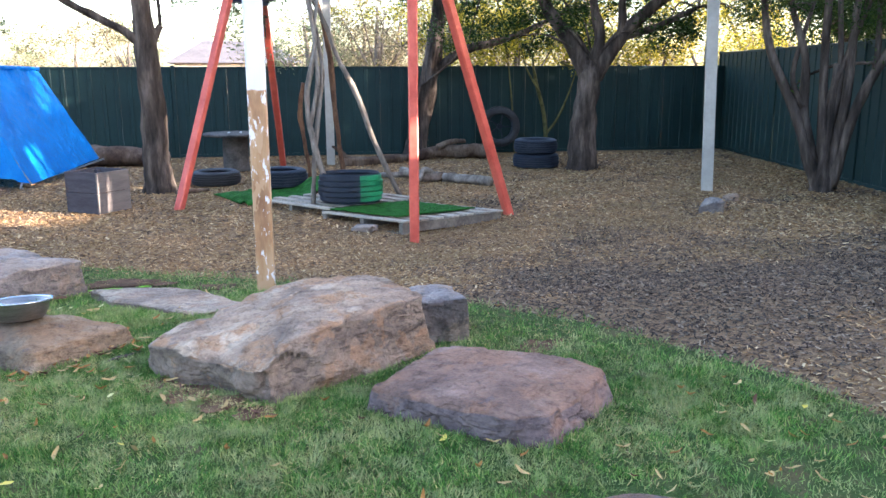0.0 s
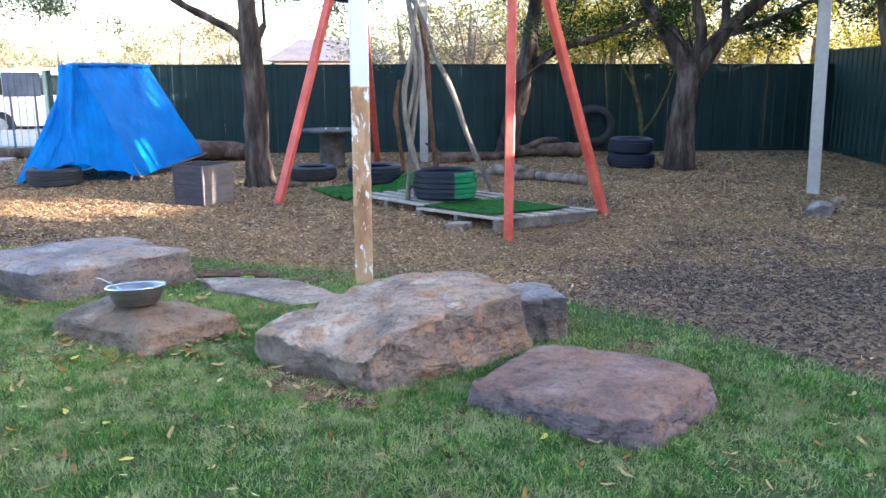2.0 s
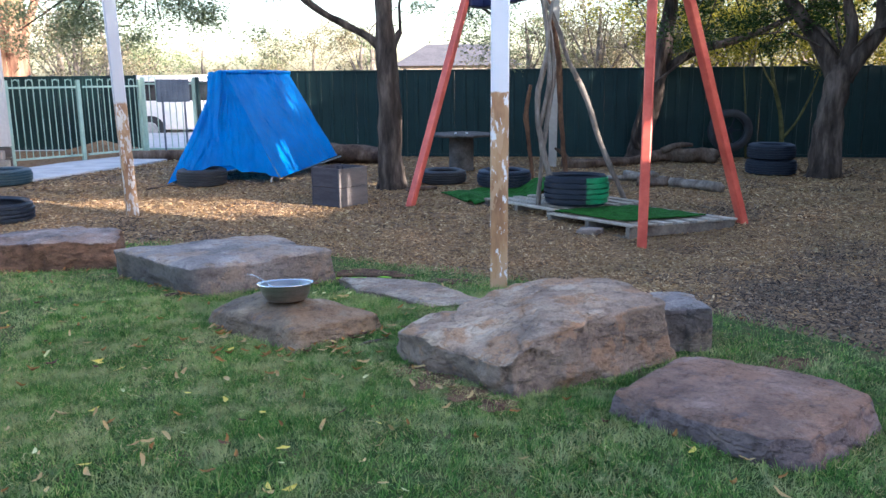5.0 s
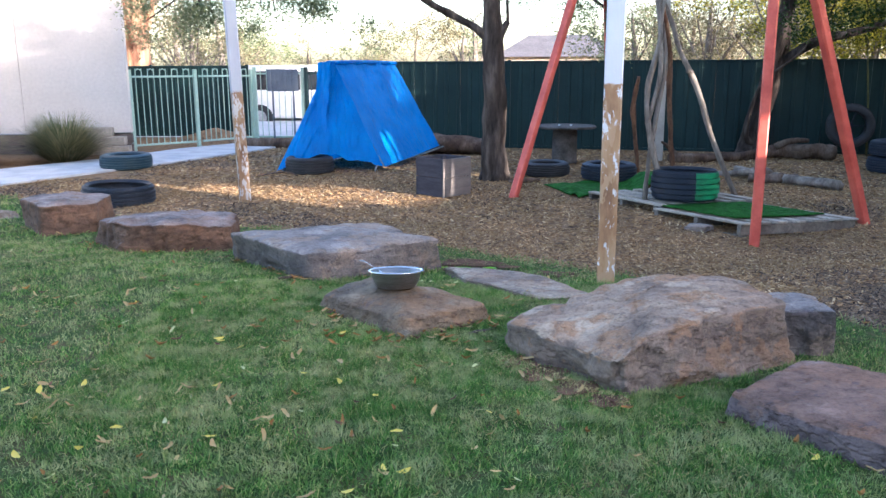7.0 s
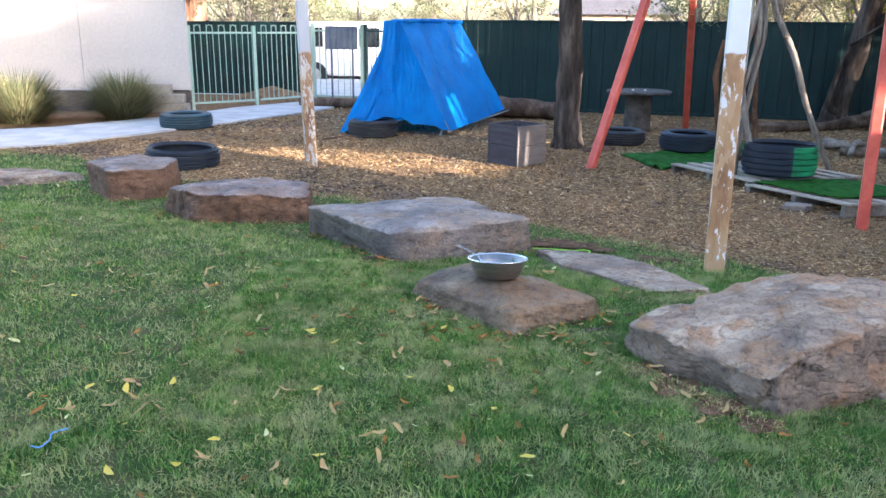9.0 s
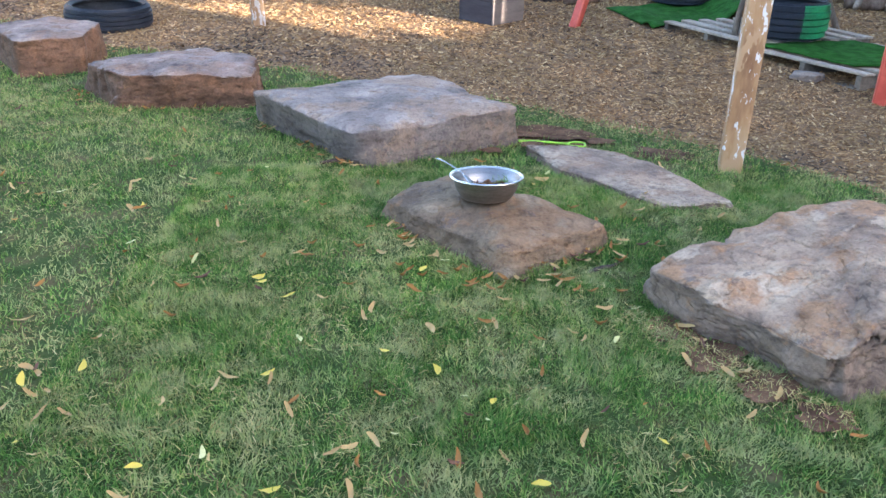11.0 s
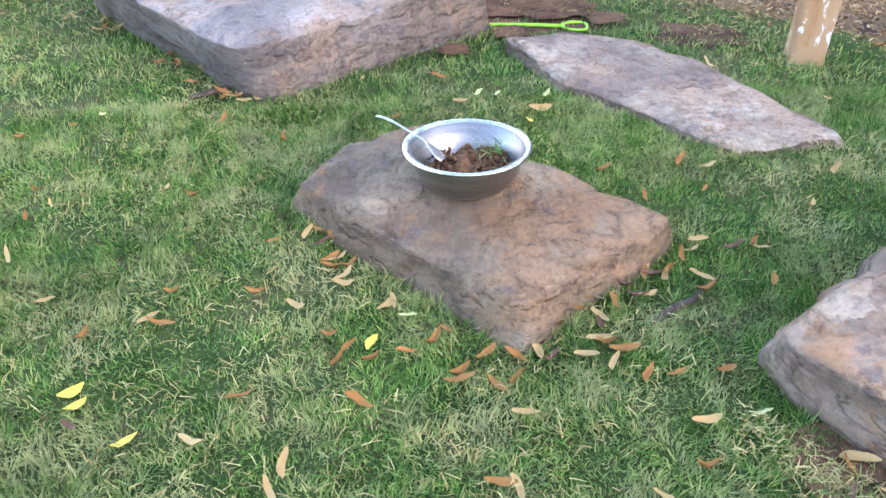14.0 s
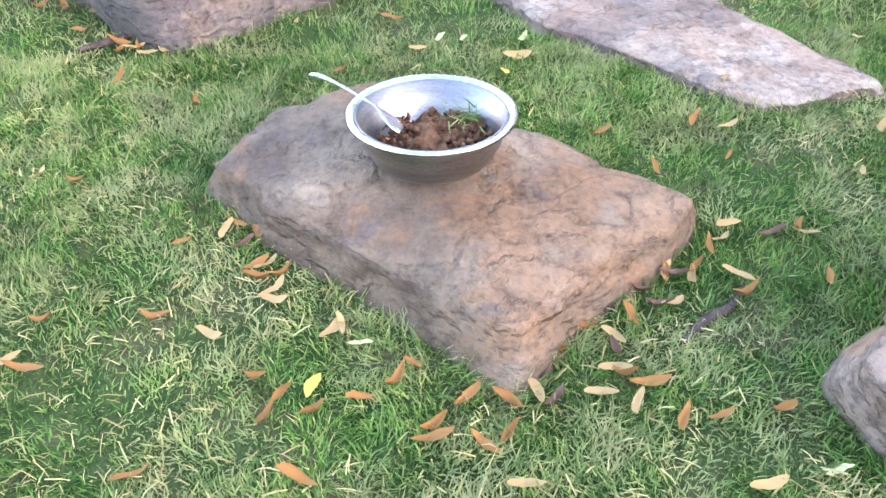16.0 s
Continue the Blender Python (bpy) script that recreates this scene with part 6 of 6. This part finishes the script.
LEAVES = (
    "1 -0.44 5.20;1 -0.37 5.20;1 -0.42 5.24;1 -0.24 5.25;1 -0.19 5.13;0 -0.19 5.16;0 -0.30 5.22;2 -0.37 5.25;3 -0.29 5.33;1 -0.42 5.52;0 -0.47 5.55;0 -0.51 5.67;"
    "1 -0.47 5.63;1 0.34 5.43;1 0.18 5.33;0 0.14 5.29;1 0.09 5.32;1 0.03 5.27;1 0.58 5.51;4 0.52 5.50;0 0.57 5.37;0 -0.13 5.20;1 -0.07 5.18;0 -0.02 5.19;"
    "1 0.26 5.11;0 0.36 5.11;3 0.05 6.37;3 -0.01 6.38;3 0.21 6.37;2 0.12 6.17;1 0.51 5.90;0 0.58 5.87;0 0.79 5.66;1 -0.13 6.52;1 -0.85 6.45;1 -0.82 6.25;"
    "0 -0.85 5.85;0 -0.93 5.88;1 -0.83 5.46;1 -0.84 5.35;0 -0.87 5.37;0 -0.54 5.39;1 -0.40 5.09;0 -0.07 5.03;1 -0.64 5.12;1 0.17 5.19;1 0.28 5.87;0 0.36 5.73;"
    "4 0.22 5.39;4 0.24 5.35;4 0.29 5.42;1 -0.46 5.29;1 -0.64 5.44;0 0.28 4.99;0 -0.28 6.22;0 -0.08 6.32;1 -0.62 6.11;1 0.41 5.36;0 0.14 5.15;1 -1.01 5.33;"
    "2 -0.99 5.17;1 -1.30 5.45;0 -1.27 5.31;1 -1.81 6.93;0 -1.11 6.72;0 1.07 5.54;2 1.08 5.72;0 -0.39 6.52;0 -0.88 6.65;0 -1.12 5.45;0 -1.65 5.77;4 -1.19 5.15;"
    "0 0.15 4.82;0 0.03 4.78;3 0.29 4.78;0 -0.54 4.95;1 -1.25 5.08;0 0.49 4.67;1 0.25 4.88;1 0.20 5.11;0 -0.14 4.88;0 -0.33 4.82;1 -1.26 5.78;0 -1.23 4.87;"
    "3 -0.76 4.75;0 -1.38 5.86;0 -1.34 7.10;0 -0.93 6.66;2 -1.34 3.90;2 -1.70 4.49;0 -1.69 5.76;2 -0.97 5.13;0 -0.11 4.86;2 -0.13 4.43;2 0.33 4.27;0 -1.08 4.00;"
    "0 -0.83 3.96;0 -0.94 4.53;3 -1.66 4.24;0 -0.27 3.62;1 -0.72 4.41;0 0.37 3.67;0 0.83 3.90;3 0.40 3.73;2 -1.08 4.12;0 -0.18 4.05;0 -2.16 5.91;0 -2.51 6.08;"
    "0 -1.28 5.91;0 -2.68 5.75;0 -1.18 3.76;1 -0.56 3.66;0 -0.56 4.90;2 -0.71 4.05;0 1.12 4.41;0 -0.23 4.18;0 0.18 4.78;0 0.61 4.40;2 1.44 3.89;0 1.51 3.50;"
    "1 2.37 3.57;1 2.17 3.48;0 0.88 4.31;0 0.69 4.09;0 0.44 4.25;2 -0.02 4.09;0 2.50 3.15;1 1.79 3.96;0 2.37 3.33;1 2.80 3.30"
)
random.seed(7)
for item in LEAVES.split(";"):
    k, x, y = item.split()
    k = int(k)
    if k == 1 and random.random() < 0.4:
        k = 5
    if k == 0 and random.random() < 0.5:
        k = random.choice((1, 5, 6))
    put_leaf(float(x), float(y), k, random.uniform(0, 360), s=random.uniform(0.55, 0.9))
spots = []
for i in range(1700):
    x, y = random.uniform(-5.5, 3.2), random.uniform(2.0, 9.5)
    if y < lawn_edge(x) - 0.15 and noise.noise(Vector((x * 0.8, y * 0.8, 4))) > -0.2 and not (-0.65 < x < 0.45 and 5.1 < y < 6.1) and not (0.4 < x < 2.3 and 3.7 < y < 5.7) and not (-1.6 < x < 0.3 and 6.4 < y < 8.1) and not (-4.2 < x < -1.5 and 7.4 < y < 9.8):
        if y < 4.6 or x < -1.2 or i % 3 == 0:
            spots.append((x, y, random.choice((0, 0, 0, 6, 1, 3, 5, 4, 2))))
for kind, (me, word) in enumerate(LM):
    mine = [q for q in spots if q[2] == kind]
    rng = np.random.default_rng(300 + kind)
    n = len(mine)
    px, py = np.array([q[0] for q in mine]), np.array([q[1] for q in mine])
    scatter("leaf_litter", [tuple(v.co) for v in me.vertices], [tuple(f.vertices) for f in me.polygons], np.stack([px, py, gv(px, py) + 0.034], 1), rots(rng, n, 0.35), rng.uniform(0.35, 0.85, n), me.materials[0], label=word + " leaves strewn thinly over the mown grass", category="leaf litter", smooth=True)

DRIFT = [((-1.55, 7.35), (-0.75, 6.38), 22), ((-0.62, 5.72), (-0.12, 5.14), 10), ((-0.02, 5.16), (0.45, 5.55), 16), ((-3.0, 8.1), (-2.5, 7.5), 14), ((-2.4, 7.5), (-1.6, 7.66), 10), ((-4.0, 8.9), (-3.2, 8.4), 12), ((0.45, 5.0), (0.85, 4.4), 10), ((1.2, 4.2), (1.7, 3.72), 6)]
for (ax, ay), (bx, by), count in DRIFT:
    for i in range(count):
        k = random.random()
        put_leaf(ax + (bx - ax) * k + random.gauss(0, 0.05), ay + (by - ay) * k - abs(random.gauss(0, 0.06)), random.choice((0, 0, 1, 5, 6, 4)), random.uniform(0, 360), s=random.uniform(0.5, 0.85))


# ---- grass and bark chips ----
STONES = [[(-0.55, 5.80), (-0.07, 5.26), (0.39, 5.60), (-0.18, 6.0)], [(0.46, 5.14), (0.92, 4.50), (1.80, 4.92), (2.02, 5.0), (2.02, 5.3), (1.06, 5.6)],
          [(1.25, 4.30), (1.78, 3.75), (2.22, 4.0), (2.15, 4.36), (1.70, 4.69)], [(-1.50, 7.45), (-0.68, 6.45), (0.11, 7.06), (-0.55, 7.98)],
          [(-2.95, 8.25), (-2.46, 7.66), (-1.61, 7.8), (-1.68, 8.4), (-2.45, 8.72)], [(-4.05, 9.2), (-3.68, 8.65), (-3.25, 8.82), (-3.27, 9.4), (-3.7, 9.67)],
          [(0.13, 6.79), (0.28, 6.46), (0.72, 5.95), (1.05, 6.02), (0.78, 6.55), (0.50, 6.9)], [(1.45, 3.15), (1.72, 3.02), (2.0, 3.15), (1.83, 3.3), (1.6, 3.32)], [(-5.7, 9.05), (-4.75, 9.0), (-4.2, 9.38), (-4.7, 9.6), (-5.7, 9.6)]]


def inside(px, py, poly):
    r = np.zeros(len(px), bool)
    for (x0, y0), (x1, y1) in zip(poly, poly[1:] + poly[:1]):
        c = ((y0 > py) != (y1 > py)) & (px < (x1 - x0) * (py - y0) / (y1 - y0 + 1e-12) + x0)
        r ^= c
    return r


def value_noise(x, y, s, seed):
    """Smooth noise in 0..1 on a grid of cells s wide."""
    r = np.random.default_rng(seed).random((256, 256))
    u, v = x / s + 100, y / s + 100
    i, j = np.floor(u).astype(int), np.floor(v).astype(int)
    a, b = u - i, v - j
    a, b = a * a * (3 - 2 * a), b * b * (3 - 2 * b)
    f = lambda p, q: r[p % 256, q % 256]
    return (f(i, j) * (1 - a) + f(i + 1, j) * a) * (1 - b) + (f(i, j + 1) * (1 - a) + f(i + 1, j + 1) * a) * b


def blades(name, x0, x1, y0, y1, n, h, w, seed, dens=1.0, label="short green lawn grass with dry blades"):
    rng = np.random.default_rng(seed)
    x, y = rng.uniform(x0, x1, n), rng.uniform(y0, y1, n)
    edge = lawn_edge(x) + 0.25 * (value_noise(x, y, 0.3, 3) - 0.5) + rng.normal(0, 0.05, n)
    ok = (y < edge) & (rng.random(n) < 0.15 + 1.0 * np.clip((edge - y) / 0.95, 0, 1))
    for poly in STONES:
        ok &= ~inside(x, y, poly)
    for sx, sy, sr in SOIL:
        ok &= (((x - sx) / sr) ** 2 + ((y - sy) / (sr * 0.7)) ** 2 > rng.uniform(-0.3, 1.2, n))
    patch = 0.6 * value_noise(x, y, 0.22, 8) + 0.4 * value_noise(x, y, 0.07, 9)
    ok &= patch > rng.uniform(-0.1, 0.5, n)
    x, y, patch = x[ok], y[ok], patch[ok]
    n = len(x)
    v = [(-0.5, 0, 0), (0.5, 0, 0), (0.4, 0.16, 0.5), (-0.4, 0.16, 0.5), (0.0, 0.5, 0.9)]
    f = [(0, 1, 2, 3), (3, 2, 4)]
    hh = h * rng.uniform(0.45, 1.25, n) * (0.6 + 0.7 * patch)
    s = np.stack([w * rng.uniform(0.7, 1.3, n), hh * rng.uniform(0.5, 2.2, n), hh], 1)
    p = np.stack([x, y, gv(x, y) + 0.008], 1)
    yaw = 2 * np.pi * 2.2 * value_noise(x, y, 0.13, 21) + rng.normal(0, 0.9, n)
    return scatter(name, v, f, p, rots(rng, n, 0.42, yaw), s, M_GRASS, label=label, category="grass")


blades("lawn_grass", -1.5, 1.5, 4.2, 6.4, 255000, 0.031, 0.0032, 101)
blades("lawn_grass", -1.9, 2.6, 3.4, 4.2, 60000, 0.036, 0.0042, 107)
blades("lawn_grass", 1.5, 3.4, 4.2, 6.6, 40000, 0.036, 0.004, 108)
blades("lawn_grass", -3.2, 3.4, 1.8, 3.4, 70000, 0.036, 0.004, 102)
blades("lawn_grass", 2.4, 3.5, 3.4, 4.2, 14000, 0.038, 0.0045, 103)
blades("lawn_grass", -5.4, -1.5, 3.4, 8.2, 120000, 0.034, 0.0045, 104)
blades("lawn_grass", -1.5, 2.6, 6.4, 9.0, 75000, 0.036, 0.0042, 105)
blades("lawn_grass", -7.5, -1.5, 8.2, 11.4, 45000, 0.038, 0.007, 106)
rng = np.random.default_rng(77)
n = 52000
x, y = rng.uniform(-3.5, 2.6, n), rng.uniform(2.2, 8, n)
ok = (y < lawn_edge(x) - 0.1) & (value_noise(x, y, 0.35, 12) > 0.60 - 0.3 * ((x < -0.3) & (y > 4)))
for poly in STONES:
    ok &= ~inside(x, y, poly)
x, y = x[ok], y[ok]
n = len(x)
fx, fy = rng.uniform(0, 1, 900), np.abs(rng.normal(0.03, 0.07, 900))
x = np.concatenate([x, 0.38 + 0.55 * fx - fy * 0.75])
y = np.concatenate([y, 5.02 - 0.62 * fx - fy * 0.65])
n = len(x)
M_STRAW = leafy("straw", [(0, (0.25, 0.19, 0.08)), (0.6, (0.38, 0.32, 0.135)), (1, (0.52, 0.45, 0.22))], 0.8, 0.1, 0.1)
scatter("straw", [(0, -0.5, 0), (0.6, -0.5, 0.3), (1, -0.3, 0.0), (1, 0.3, 0.0), (0.6, 0.5, 0.3), (0, 0.5, 0)], [(0, 1, 4, 5), (1, 2, 3, 4)], np.stack([x, y, gv(x, y) + 0.018 + rng.uniform(0, 0.02, n)], 1), rots(rng, n, 0.25),
        np.stack([rng.uniform(0.012, 0.04, n), rng.uniform(0.0012, 0.0028, n), rng.uniform(0.005, 0.02, n)], 1), M_STRAW, label="dry straw blades lying in the lawn", category="grass")


def chips(name, x0, x1, y0, y1, n, size, seed, material, damp):
    rng = np.random.default_rng(seed)
    x, y = rng.uniform(x0, x1, n), rng.uniform(y0, y1, n)
    ok = (y > lawn_edge(x) + 0.2 * (value_noise(x, y, 0.3, 3) - 0.5) - np.abs(rng.normal(0, 0.26, n)))
    pathx = np.interp(y, [9.0, 10.02, 11.72, 14.05, 16.38, 18.7], [-11, -8.3, -5.71, -4.51, -3.4, -2.78])
    ok &= (x > pathx) | (y < 9)
    ok &= (y < 17.57 - 0.262 * (x + 1.45)) & (x < 7.65 + (y - 4.18) * 0.405)
    wet = 0.5 * value_noise(x, y, 1.1, 31) + 0.4 * value_noise(x, y, 0.35, 32) + 0.75 * np.exp(-(((x - 4.7) / 2.4) ** 2 + ((y - 5.6) / 1.6) ** 2))
    wet += 0.3 * np.exp(-((y - lawn_edge(x) - 0.2) / 0.35) ** 2)
    isd = wet > rng.uniform(0.5, 0.95, n)
    ok &= isd if damp else ~isd
    x, y = x[ok], y[ok]
    n = len(x)
    v = [(-1, -0.4, 0), (0.8, -0.5, 0), (1, 0.35, 0), (-0.75, 0.5, 0), (-0.9, -0.3, 0.3), (0.75, -0.4, 0.36), (0.85, 0.3, 0.3), (-0.7, 0.4, 0.33)]
    f = [(4, 5, 6, 7), (0, 1, 5, 4), (1, 2, 6, 5), (2, 3, 7, 6), (3, 0, 4, 7)]
    L = size * rng.uniform(0.4, 1.3, n)
    s = np.stack([L, L * rng.uniform(0.3, 0.8, n), L * rng.uniform(0.2, 0.45, n)], 1)
    p = np.stack([x, y, gv(x, y) + rng.uniform(0, 0.014, n)], 1)
    return scatter(name, v, f, p, rots(rng, n, 0.28), s, material, label="loose bark chips spread over the play yard", category="bark chips")


for dampness, material in ((False, M_CHIPS), (True, M_CHIPSD)):
    chips("bark_chips", -2.0, 6.0, 3.0, 9.0, 120000, 0.0155, 201, material, dampness)
    chips("bark_chips", -6.5, 10.9, 9.0, 12.5, 76000, 0.022, 202, material, dampness)
    chips("bark_chips", -4.5, 11.5, 12.5, 18.0, 42000, 0.03, 203, material, dampness)
    chips("bark_chips", 6.0, 9.8, 4.0, 9.0, 22000, 0.024, 204, material, dampness)
    chips("bark_chips", 3.0, 6.0, 0.5, 3.0, 9000, 0.02, 205, material, dampness)
